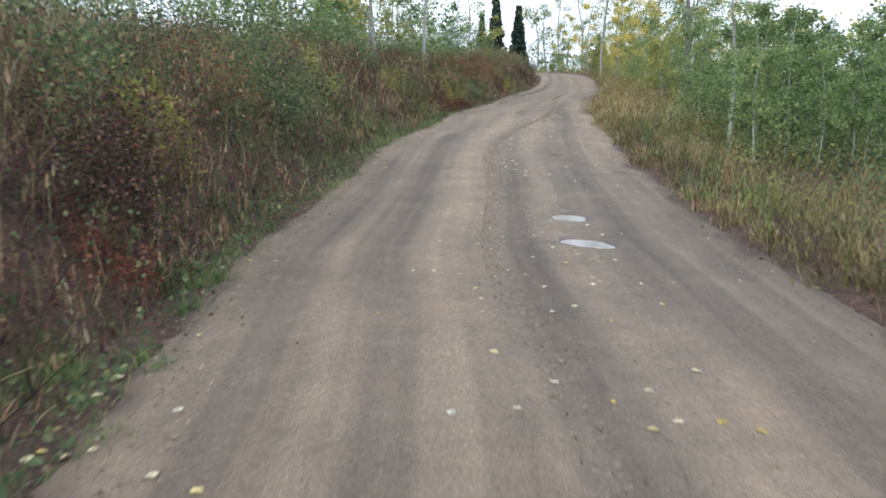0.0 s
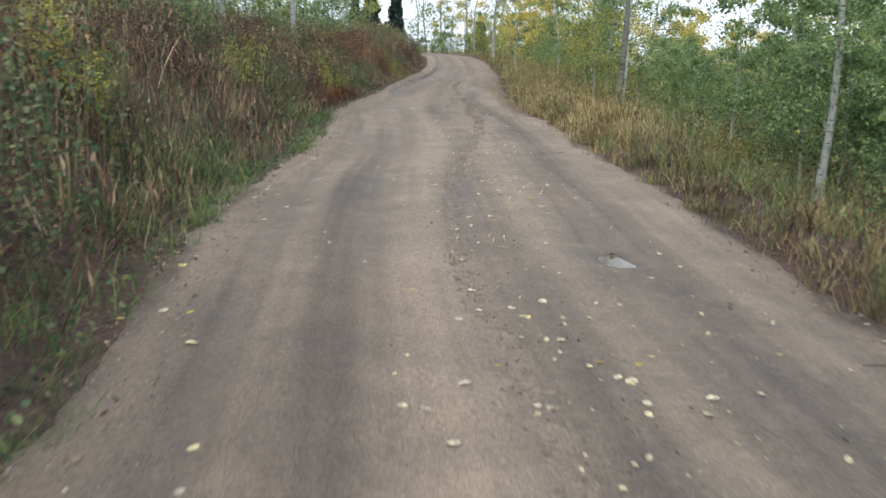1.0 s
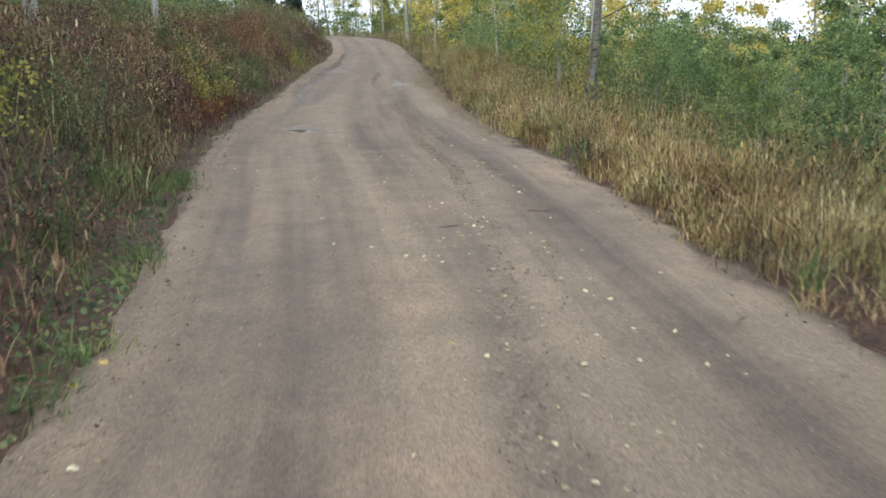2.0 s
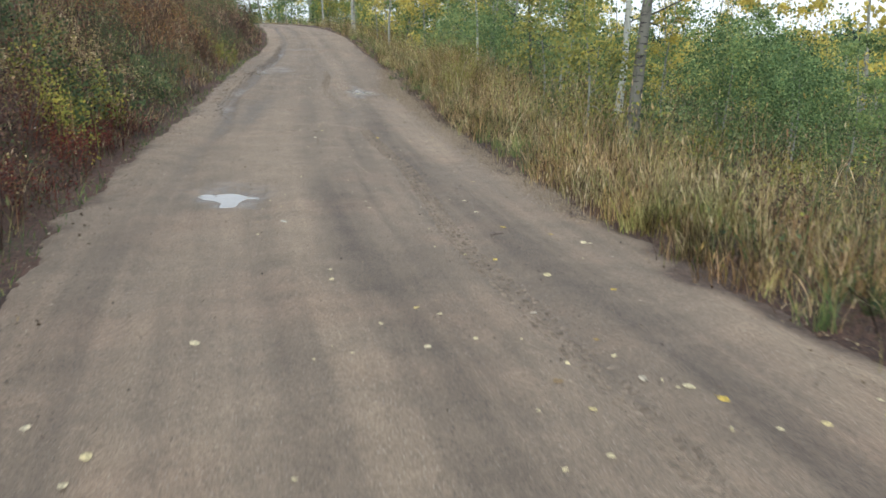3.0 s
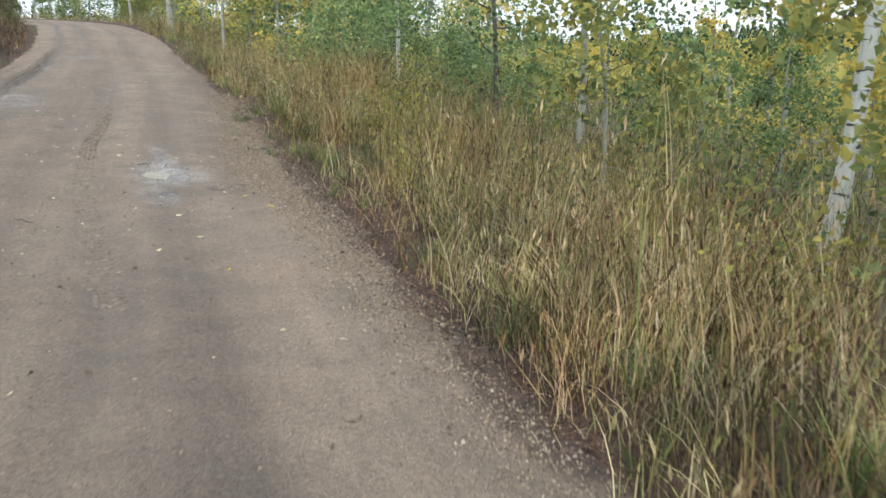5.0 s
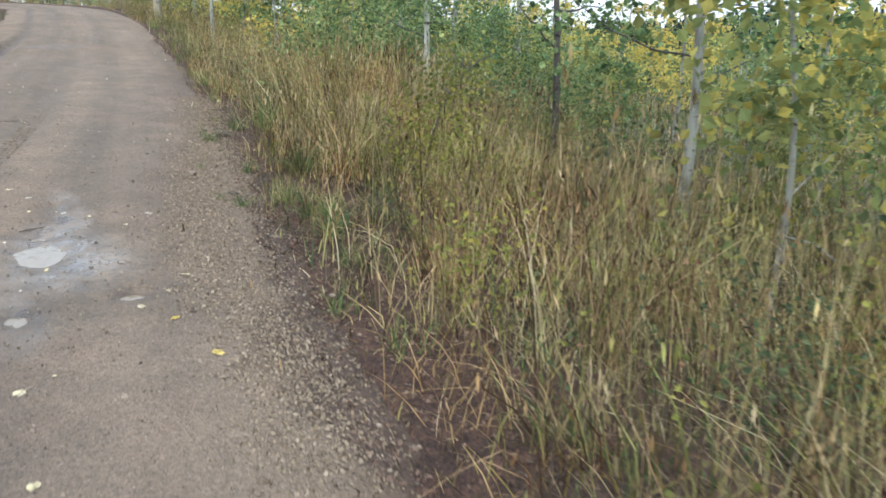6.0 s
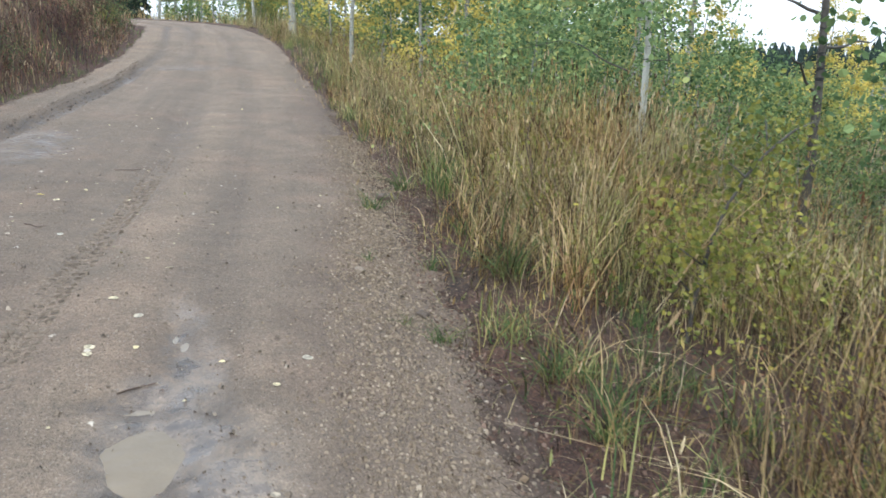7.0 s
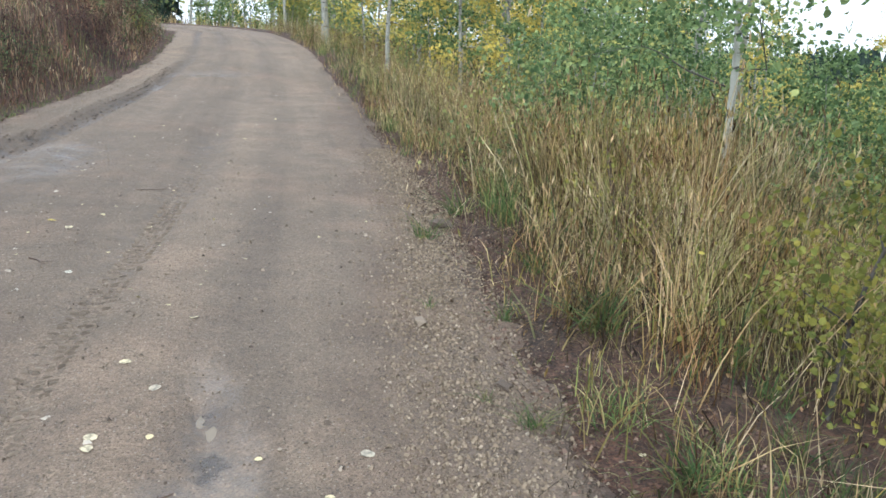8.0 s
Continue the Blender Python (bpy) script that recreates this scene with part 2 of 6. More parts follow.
def road_material():
    m, n, l, p = material("packed_dirt_road")
    big = noise_tex(n, l, 0.35, 5)
    mid = noise_tex(n, l, 2.6, 6, 0.6)
    grit = noise_tex(n, l, 38, 6, 0.7)
    peb = noise_tex(n, l, 110, 3, 0.6)
    r1 = ramp(n, l, big.outputs["Fac"], [(0.3, (0.182, 0.141, 0.103)), (0.7, (0.238, 0.185, 0.136))])
    r2 = ramp(n, l, mid.outputs["Fac"], [(0.3, (0.82, 0.82, 0.82)), (0.7, (1.15, 1.14, 1.12))])
    r3 = ramp(n, l, grit.outputs["Fac"], [(0.34, (0.74, 0.73, 0.71)), (0.5, (1.0, 1.0, 1.0)), (0.66, (1.28, 1.27, 1.25))])
    hue = noise_tex(n, l, 0.9, 4)
    hr = ramp(n, l, hue.outputs["Fac"], [(0.5, (0, 0, 0)), (0.72, (0.55, 0.55, 0.55))])
    warm = mix(n, l, "MIX", hr.outputs[0], r1.outputs[0], (0.29, 0.205, 0.145))
    c = mix(n, l, "MULTIPLY", 1.0, warm, r2.outputs[0])
    c = mix(n, l, "MULTIPLY", 0.85, c, r3.outputs[0])
    r4 = ramp(n, l, peb.outputs["Fac"], [(0.36, (0.6, 0.59, 0.58)), (0.5, (1.0, 1.0, 1.0)), (0.64, (1.45, 1.44, 1.42))])
    c = mix(n, l, "MULTIPLY", 0.6, c, r4.outputs[0])
    cv = n.new("ShaderNodeTexCoord")
    vo = n.new("ShaderNodeTexVoronoi")
    vo.inputs["Scale"].default_value = 26
    l.new(cv.outputs["Object"], vo.inputs["Vector"])
    sp = ramp(n, l, vo.outputs["Distance"], [(0.1, (1, 1, 1)), (0.2, (0, 0, 0))])
    tint = ramp(n, l, vo.outputs["Color"], [(0.0, (0.05, 0.045, 0.04)), (0.45, (0.1, 0.085, 0.07)), (0.7, (0.24, 0.2, 0.165)), (1.0, (0.36, 0.32, 0.28))])
    c = mix(n, l, "MIX", mix(n, l, "MULTIPLY", 1.0, sp.outputs[0], (0.75, 0.75, 0.75)), c, tint.outputs[0])
    vf = n.new("ShaderNodeTexVoronoi")
    vf.inputs["Scale"].default_value = 62
    l.new(cv.outputs["Object"], vf.inputs["Vector"])
    spf = ramp(n, l, vf.outputs["Distance"], [(0.2, (1, 1, 1)), (0.34, (0, 0, 0))])
    tif = ramp(n, l, vf.outputs["Color"], [(0.0, (0.045, 0.036, 0.029)), (0.35, (0.11, 0.087, 0.067)), (0.65, (0.27, 0.215, 0.165)), (1.0, (0.52, 0.45, 0.36))])
    c = mix(n, l, "MIX", mix(n, l, "MULTIPLY", 1.0, spf.outputs[0], (0.8, 0.8, 0.8)), c, tif.outputs[0])
    at = n.new("ShaderNodeAttribute")
    at.attribute_name = "damp"
    w = noise_tex(n, l, 7, 8, 0.75)
    mul = n.new("ShaderNodeMath")
    mul.operation = "MULTIPLY"
    wr = ramp(n, l, w.outputs["Fac"], [(0.38, (0.12, 0.12, 0.12)), (0.6, (1, 1, 1))])
    l.new(at.outputs["Fac"], mul.inputs[0])
    l.new(wr.outputs[0], mul.inputs[1])
    c = mix(n, l, "MIX", mul.outputs[0], c, (0.074, 0.058, 0.046))
    st = n.new("ShaderNodeAttribute")
    st.attribute_name = "streak"
    sr = ramp(n, l, st.outputs["Fac"], [(0.0, (0.58, 0.58, 0.6)), (0.5, (1.0, 0.99, 0.98)), (1.0, (1.38, 1.35, 1.3))])
    c = mix(n, l, "MULTIPLY", 1.0, c, sr.outputs[0])
    c = verge_mix(n, l, c)
    l.new(c, p.inputs["Base Color"])
    rr = n.new("ShaderNodeMapRange")
    rr.inputs["To Min"].default_value, rr.inputs["To Max"].default_value = 0.92, 0.5
    l.new(mul.outputs[0], rr.inputs["Value"])
    # a film of water smooths and glosses the soaked mud round the puddles
    fa = n.new("ShaderNodeAttribute")
    fa.attribute_name = "film"
    fn = ramp(n, l, mid.outputs["Fac"], [(0.36, (0.35, 0.35, 0.35)), (0.6, (1, 1, 1))])
    fm = n.new("ShaderNodeMath")
    fm.operation = "MULTIPLY"
    l.new(fa.outputs["Fac"], fm.inputs[0])
    l.new(fn.outputs[0], fm.inputs[1])
    dull, calm = n.new("ShaderNodeMath"), n.new("ShaderNodeMapRange")
    dull.operation = "MULTIPLY_ADD"
    l.new(fm.outputs[0], dull.inputs[0])
    dull.inputs[1].default_value = -0.45
    l.new(rr.outputs[0], dull.inputs[2])
    l.new(dull.outputs[0], p.inputs["Roughness"])
    calm.inputs["To Min"].default_value, calm.inputs["To Max"].default_value = 0.8, 0.08
    l.new(fm.outputs[0], calm.inputs["Value"])
    sm = n.new("ShaderNodeMath")
    sm.operation = "MULTIPLY_ADD"
    l.new(grit.outputs["Fac"], sm.inputs[0])
    sm.inputs[1].default_value = 1.6
    lump = n.new("ShaderNodeMath")
    lump.operation = "MULTIPLY_ADD"
    l.new(spf.outputs[0], lump.inputs[0])
    lump.inputs[1].default_value = 0.6
    l.new(peb.outputs["Fac"], lump.inputs[2])
    l.new(lump.outputs[0], sm.inputs[2])
    b1 = bump(n, l, p, sm.outputs[0], 0.8, 0.018)
    l.new(calm.outputs[0], b1.inputs["Strength"])
    # tyre lugs pressed into the wheel track
    co = n.new("ShaderNodeTexCoord")
    wv = n.new("ShaderNodeTexWave")
    wv.wave_type, wv.bands_direction = "BANDS", "DIAGONAL"
    wv.inputs["Scale"].default_value, wv.inputs["Distortion"].default_value = 6.0, 9.0
    wv.inputs["Detail"].default_value, wv.inputs["Detail Scale"].default_value = 4, 1.2
    l.new(co.outputs["Object"], wv.inputs["Vector"])
    ta = n.new("ShaderNodeAttribute")
    ta.attribute_name = "tread"
    tm = n.new("ShaderNodeMath")
    tm.operation = "MULTIPLY"
    gap = noise_tex(n, l, 7, 3)
    gr_ = ramp(n, l, gap.outputs["Fac"], [(0.42, (0, 0, 0)), (0.6, (1, 1, 1))])
    broken = n.new("ShaderNodeMath")
    broken.operation = "MULTIPLY"
    l.new(wv.outputs["Fac"], broken.inputs[0])
    l.new(gr_.outputs[0], broken.inputs[1])
    l.new(broken.outputs[0], tm.inputs[0])
    l.new(ta.outputs["Fac"], tm.inputs[1])
    b2 = n.new("ShaderNodeBump")
    b2.inputs["Strength"].default_value, b2.inputs["Distance"].default_value = 0.4, 0.016
    l.new(tm.outputs[0], b2.inputs["Height"])
    l.new(b1.outputs[0], b2.inputs["Normal"])
    l.new(b2.outputs[0], p.inputs["Normal"])
    return m


def soil_material():
    m, n, l, p = material("verge_soil")
    a = noise_tex(n, l, 0.8, 5)
    b = noise_tex(n, l, 14, 6, 0.7)
    r1 = ramp(n, l, a.outputs["Fac"], [(0.3, (0.04, 0.023, 0.016)), (0.5, (0.088, 0.046, 0.031)), (0.7, (0.064, 0.044, 0.03))])
    r2 = ramp(n, l, b.outputs["Fac"], [(0.32, (0.45, 0.44, 0.43)), (0.5, (0.9, 0.9, 0.9)), (0.68, (1.7, 1.62, 1.5))])
    d = noise_tex(n, l, 70, 4, 0.7)
    r3 = ramp(n, l, d.outputs["Fac"], [(0.38, (0.5, 0.5, 0.5)), (0.5, (1.0, 1.0, 1.0)), (0.64, (1.7, 1.65, 1.55))])
    bare = mix(n, l, "MULTIPLY", 1.0, mix(n, l, "MULTIPLY", 1.0, r1.outputs[0], r2.outputs[0]), r3.outputs[0])
    # a mat of grass, moss and straw away from the road
    mat_a, mat_b = noise_tex(n, l, 0.35, 6, 0.65), noise_tex(n, l, 5, 6, 0.75)
    m1 = ramp(n, l, mat_a.outputs["Fac"], [(0.35, (0.06, 0.075, 0.028)), (0.5, (0.1, 0.105, 0.042)), (0.65, (0.18, 0.145, 0.07))])
    m2 = ramp(n, l, mat_b.outputs["Fac"], [(0.35, (0.4, 0.42, 0.4)), (0.5, (1.0, 1.0, 1.0)), (0.65, (1.7, 1.6, 1.4))])
    wild = n.new("ShaderNodeAttribute")
    wild.attribute_name = "wild"
    l.new(mix(n, l, "MIX", wild.outputs["Fac"], bare, mix(n, l, "MULTIPLY", 1.0, m1.outputs[0], m2.outputs[0])), p.inputs["Base Color"])
    p.inputs["Roughness"].default_value = 0.95
    bump(n, l, p, b.outputs["Fac"], 0.9, 0.08)
    return m


def water_material(name, dark, light, ripple=0.1):
    m, n, l, p = material(name)
    t = noise_tex(n, l, 3, 4)
    r = ramp(n, l, t.outputs["Fac"], [(0.3, dark), (0.7, light)])
    l.new(r.outputs[0], p.inputs["Base Color"])
    p.inputs["Roughness"].default_value = 0.03
    p.inputs["IOR"].default_value = 1.33
    w = noise_tex(n, l, 14, 2)
    bump(n, l, p, w.outputs["Fac"], ripple, 0.01)
    return m


def stone_material():
    m, n, l, p = material("road_stone")
    o = n.new("ShaderNodeObjectInfo")
    g = n.new("ShaderNodeNewGeometry")
    ad = n.new("ShaderNodeMath")
    ad.operation = "ADD"
    l.new(o.outputs["Random"], ad.inputs[0])
    l.new(g.outputs["Random Per Island"], ad.inputs[1])
    fr = n.new("ShaderNodeMath")
    fr.operation = "FRACT"
    l.new(ad.outputs[0], fr.inputs[0])
    r = ramp(n, l, fr.outputs[0], [(0.0, (0.1, 0.075, 0.055)), (0.4, (0.2, 0.155, 0.11)), (0.8, (0.28, 0.222, 0.16)), (0.96, (0.4, 0.335, 0.255)), (1.0, (0.2, 0.135, 0.1))])
    b = noise_tex(n, l, 30, 5)
    v = ramp(n, l, b.outputs["Fac"], [(0.3, (0.75, 0.75, 0.75)), (0.7, (1.15, 1.15, 1.15))])
    l.new(mix(n, l, "MULTIPLY", 1.0, r.outputs[0], v.outputs[0]), p.inputs["Base Color"])
    p.inputs["Roughness"].default_value = 0.85
    bump(n, l, p, b.outputs["Fac"], 0.5, 0.01)
    return m


ROAD, SOIL, STONE = road_material(), soil_material(), stone_material()
WATER = water_material("muddy_water", (0.15, 0.115, 0.072), (0.2, 0.155, 0.1), 0.4)
WATER_BROWN = water_material("brown_water", (0.09, 0.07, 0.048), (0.13, 0.1, 0.07))

# ---- the lie of the land ----
rng = np.random.default_rng(7)
LEFT = np.array([(-2.6, -30), (-1.7, -8), (-1.5, 0), (-1.6, 4), (-1.75, 7.4), (-1.35, 11), (-1.15, 14.5), (-0.8, 17.5), (-0.3, 20), (0.0, 24), (0.2, 28),
                 (0.5, 31), (1.15, 35), (1.8, 38), (2.8, 43.4), (4.2, 50.3), (4.85, 54), (5.85, 58), (7.0, 63), (7.7, 68), (8.0, 71),
                 (8.2, 72.6), (7.5, 73.8), (5.0, 74.6), (0.0, 75.2), (-14.0, 76.5)])
RIGHT = np.array([(2.3, -30), (2.7, -8), (2.75, 0), (2.8, 8), (2.9, 11), (3.0, 13), (3.3, 16), (3.8, 20.5), (4.45, 24.5), (5.15, 29), (6.15, 35), (6.9, 39),
                  (7.5, 42), (8.35, 46), (9.4, 51), (10.25, 56), (10.9, 61), (11.6, 66), (11.9, 70), (11.7, 73.5), (10.8, 75.8),
                  (9.0, 77.0), (6.0, 77.8), (0.0, 78.6), (-14.0, 80)])
ROAD_Y = [-30, -5, 0, 4.3, 8.4, 12.2, 15.6, 19, 22.4, 25.7, 29.2, 32, 35.2, 39, 44, 47, 51, 58, 66, 74, 98, 120, 200]
ROAD_Z = [-0.90, -0.15, 0.00, 0.12, 0.22, 0.42, 0.60, 0.68, 0.77, 0.79, 0.74, 0.74, 0.79, 0.87, 1.02, 1.14, 1.23, 1.50, 2.15, 2.75, 4.00, 5.00, 7.00]
OUTLINE = np.concatenate([LEFT, RIGHT[::-1]])


def to_line(px, py, line):
    """Distance from points to a polyline."""
    best = np.full(px.shape, 1e9)
    for (x0, y0), (x1, y1) in zip(line[:-1], line[1:]):
        dx, dy = x1 - x0, y1 - y0
        k = np.clip(((px - x0) * dx + (py - y0) * dy) / (dx * dx + dy * dy), 0, 1)
        best = np.minimum(best, np.hypot(px - x0 - k * dx, py - y0 - k * dy))
    return best


def on_road(px, py):
    inside = np.zeros(px.shape, bool)
    for (x0, y0), (x1, y1) in zip(OUTLINE, np.roll(OUTLINE, -1, 0)):
        if y0 != y1:
            inside ^= ((y0 > py) != (y1 > py)) & (px < (x1 - x0) * (py - y0) / (y1 - y0) + x0)
    return inside


def smooth(a, b, v):
    k = np.clip((v - a) / (b - a), 0, 1)
    return k * k * (3 - 2 * k)


def wobble(px, py, f, seed):
    """A cheap smooth unevenness between -1 and 1."""
    r = np.random.default_rng(seed)
    out = 0
    for _ in range(5):
        a, ph, g = r.uniform(0, 6.28), r.uniform(0, 6.28), f * r.uniform(0.6, 1.7)
        out = out + np.sin((px * math.cos(a) + py * math.sin(a)) * g + ph)
    return out / 3.2


def sides(px, py):
    """Signed distance off the road, and whether the nearest side is the left bank."""
    dl, dr = to_line(px, py, LEFT), to_line(px, py, RIGHT)
    d = np.minimum(dl, dr)
    return np.where(on_road(px, py), -d, d), dl < dr


def land(px, py):
    """Height of the ground, without the road's own relief."""
    px, py = np.asarray(px, float), np.asarray(py, float)
    d, left = sides(px, py)
    z = np.interp(py, ROAD_Y, ROAD_Z)
    o = np.maximum(d, 0)
    rise = np.interp(py, (0, 8, 16, 30, 60), (1.0, 0.95, 0.62, 0.75, 0.8))
    bank = -0.05 * smooth(0, 0.3, o) + rise * (1.45 * smooth(0.2, 2.0, o) + 0.3 * np.clip(o - 1.5, 0, 3)) + 0.12 * np.clip(o - 4.5, 0, 14) + 0.05 * np.clip(o - 18, 0, 300)
    fall = 0.05 * smooth(0, 0.35, o) - 0.4 * smooth(0.4, 2.2, o) - 0.055 * np.clip(o - 2, 0, 26) - 0.01 * np.clip(o - 28, 0, 400)
    fall = fall - np.maximum(z - 1.1, 0) * smooth(8, 30, o)
    rough = (0.05 * wobble(px, py, 2.2, 3) + 0.12 * wobble(px, py, 0.6, 4)) * smooth(0.1, 2.5, o)
    return z + np.where(left, bank, fall) + rough


def mesh_quads(name, verts, quads, mats=(), smooth_faces=True, idx=None):
    me = bpy.data.meshes.new(name)
    v, q = np.asarray(verts, np.float32).reshape(-1, 3), np.asarray(quads, np.int32).reshape(-1, 4)
    me.vertices.add(len(v))
    me.vertices.foreach_set("co", v.ravel())
    me.loops.add(q.size)
    me.loops.foreach_set("vertex_index", q.ravel())
    me.polygons.add(len(q))
    me.polygons.foreach_set("loop_start", np.arange(0, q.size, 4, dtype=np.int32))
    me.polygons.foreach_set("use_smooth", np.full(len(q), smooth_faces))
    for m in mats:
        me.materials.append(m)
    if idx is not None:
        me.polygons.foreach_set("material_index", np.asarray(idx, np.int32))
    me.update(calc_edges=True)
    me.validate()
    return me


def grid_mesh(name, X, Y, Z, mat):
    h, w = X.shape
    i = np.arange(h * w).reshape(h, w)
    q = np.stack([i[:-1, :-1], i[:-1, 1:], i[1:, 1:], i[1:, :-1]], -1).reshape(-1, 4)
    return mesh_quads(name, np.stack([X, Y, Z], -1), q, [mat])


def part(name, me, parent, label=""):
    ob = new(name, me)
    ob.parent = parent
    return tagged(ob, label)


# ground: one sheet out to the horizon, dropped below the road's bed
def graded(lo, hi, step, reach):
    inner = np.arange(lo, hi + step / 2, step)
    outer = np.geomspace(step * 1.5, reach, 26)
    return np.concatenate([lo - outer[::-1], inner, hi + outer])


gx, gy = np.meshgrid(graded(-9, 22, 0.25, 1800), graded(-6, 84, 0.4, 1800))
gd, gl = sides(gx, gy)
gz = land(gx, gy) - 0.16 * smooth(0.0, 0.5, -gd)
ground_me = grid_mesh("ground", gx, gy, gz, SOIL)
wild_k = 0.85 * smooth(1.5, 5.0, gd + 0.8 * wobble(gx, gy, 1.1, 17))
ground_me.attributes.new("wild", "FLOAT", "POINT").data.foreach_set("value", wild_k.astype(np.float32).ravel())
ground = tagged(new("ground", ground_me), "brown verge soil with litter and moss", "ground", kind="structure")

# road: a strip across which ruts, puddle hollows and loose edges run
PUDDLES = [(1.38, 8.95, 0.17, 0.34), (1.31, 7.65, 0.23, 0.24), (1.85, 13.95, 0.13, 0.24), (1.93, 31.08, 0.21, 0.36), (4.75, 48.8, 0.24, 0.7),
           (6.21, 42.98, 0.155, 0.34), (6.45, 44.12, 0.035, 0.13), (6.54, 42.08, 0.1, 0.07), (5.99, 41.9, 0.045, 0.1),
           (7.95, 60.1, 0.3, 0.4), (8.75, 60.5, 0.14, 0.3)]


def strip_rows():
    """Matching points along both edges: close together where the road passes the camera."""
    ys = np.concatenate([np.arange(-30, -1, 0.5), np.arange(-1, 56, 0.055), np.arange(56, 70, 0.16)])
    lx = np.interp(ys, LEFT[:21, 1], LEFT[:21, 0])
    rx = np.interp(ys, RIGHT[:19, 1], RIGHT[:19, 0])
    le = [np.array([lx, ys]).T]
    re = [np.array([rx, ys]).T]
    k = np.linspace(0, 1, 90)

    def run(pts):
        pts = np.array(pts)
        s = np.concatenate([[0], np.cumsum(np.hypot(*np.diff(pts, axis=0).T))])
        return np.array([np.interp(k * s[-1], s, pts[:, 0]), np.interp(k * s[-1], s, pts[:, 1])]).T
    le.append(run([(lx[-1], ys[-1] + 0.1), *LEFT[20:]]))
    re.append(run([(rx[-1], ys[-1] + 0.1), *RIGHT[19:]]))
    return np.concatenate(le), np.concatenate(re)


le, re = strip_rows()
u = np.linspace(-0.09, 1.09, 96)
rxx = le[:, None, 0] + (re - le)[:, None, 0] * u
ryy = le[:, None, 1] + (re - le)[:, None, 1] * u
base = np.interp(ryy, ROAD_Y, ROAD_Z)
width = 4.6
across = np.broadcast_to(u, rxx.shape)
rut = np.zeros_like(rxx)
tread = np.zeros_like(rxx)
TRACKS = [  # where along the road, where across it, half width, depth, lugs
    ((-30, 4, 8.5, 13, 17, 19, 22, 25, 29, 32.5, 37, 45, 50, 55, 70), (0.5, 0.5, 0.48, 0.45, 0.49, 0.5, 0.62, 0.68, 0.66, 0.71, 0.64, 0.55, 0.56, 0.59, 0.6), 0.04, 1.0, 1.0),
    ((-30, 10, 24, 27, 30, 35, 41, 44, 48, 51, 53, 59, 70), (0.14, 0.14, 0.15, 0.15, 0.2, 0.17, 0.14, 0.13, 0.14, 0.165, 0.2, 0.21, 0.2), 0.03, 1.25, 0.0),
    ((-30, 18, 26, 30, 38, 42, 50, 70), (0.3, 0.3, 0.29, 0.3, 0.24, 0.3, 0.34, 0.36), 0.045, 0.7, 0.4),
    ((-30, 8, 14, 20, 28, 40, 44, 48, 56, 70), (0.66, 0.66, 0.68, 0.78, 0.84, 0.78, 0.71, 0.73, 0.76, 0.76), 0.06, 0.38, 0.2)]
for k, (ty, tu, wd, dp, lug) in enumerate(TRACKS):
    mid = np.interp(ryy, ty, tu) + 0.012 * np.sin(ryy * 0.7 + k) + 0.016 * wobble(rxx * 0.1 + 9 * k, ryy, 1.1, 80 + k)
    patch = np.clip(0.62 + 0.5 * wobble(rxx * 0.2 + k * 13, ryy, 0.5, 50 + k), 0.12, 1)
    if k == 1:
        berm = (0.75 + 0.3 * wobble(rxx, ryy, 2.6, 103) + 0.2 * wobble(rxx, ryy, 7.0, 104)) * np.exp(-((across - mid + 0.05) / 0.018) ** 2) * smooth(44, 48, ryy) * smooth(64, 60, ryy)
        patch = np.maximum(patch, 0.95 * smooth(38, 41, ryy) * smooth(63, 59, ryy))
    if k == 2:
        patch = patch * (1 - 0.85 * smooth(31, 33, ryy) * smooth(38, 36.5, ryy))
    prof = np.exp(-np.abs((across - mid) / wd) ** 3)
    if k == 1:
        mudline = prof * smooth(38, 41, ryy) * smooth(63, 59, ryy)
    rut = np.maximum(rut, dp * patch * prof * (1 + 0.5 * smooth(38, 41, ryy) * (k == 1)))
    tread = np.maximum(tread, lug * (prof > 0.35) * smooth(0.68, 0.9, patch) * (0.55 + 0.45 * wobble(rxx, ryy, 2.5, 90 + k)))
    if k == 0:
        tread = np.maximum(tread, smooth(0.25, 0.6, prof) * smooth(42.5, 44, ryy) * smooth(50, 48, ryy) * (0.8 + 0.2 * wobble(rxx, ryy, 2.5, 95)))
        tread = np.maximum(tread, smooth(0.25, 0.6, prof) * smooth(2, 4, ryy) * smooth(16, 13, ryy) * (0.7 + 0.3 * wobble(rxx, ryy, 2.5, 96)))
edge = np.minimum(across, 1 - across) * width
loose = 0.045 * wobble(rxx, ryy, 2.6, 11) + 0.04 * wobble(rxx, ryy, 8.0, 12) + 0.03 * wobble(rxx, ryy, 21.0, 13)
relief = 0.05 * (1 - (2 * across - 1) ** 2) - 0.055 * rut + 0.012 * wobble(rxx, ryy, 1.3, 5) + 0.006 * wobble(rxx, ryy, 6.0, 6) + 0.002 * wobble(rxx, ryy, 17.0, 8)
relief = relief + 0.07 * berm + 0.003 * wobble(rxx * 0.4, ryy, 26, 9) * tread - 0.22 * smooth(0.05, -0.32, edge + loose * 1.3)
hollow = np.zeros_like(rxx)
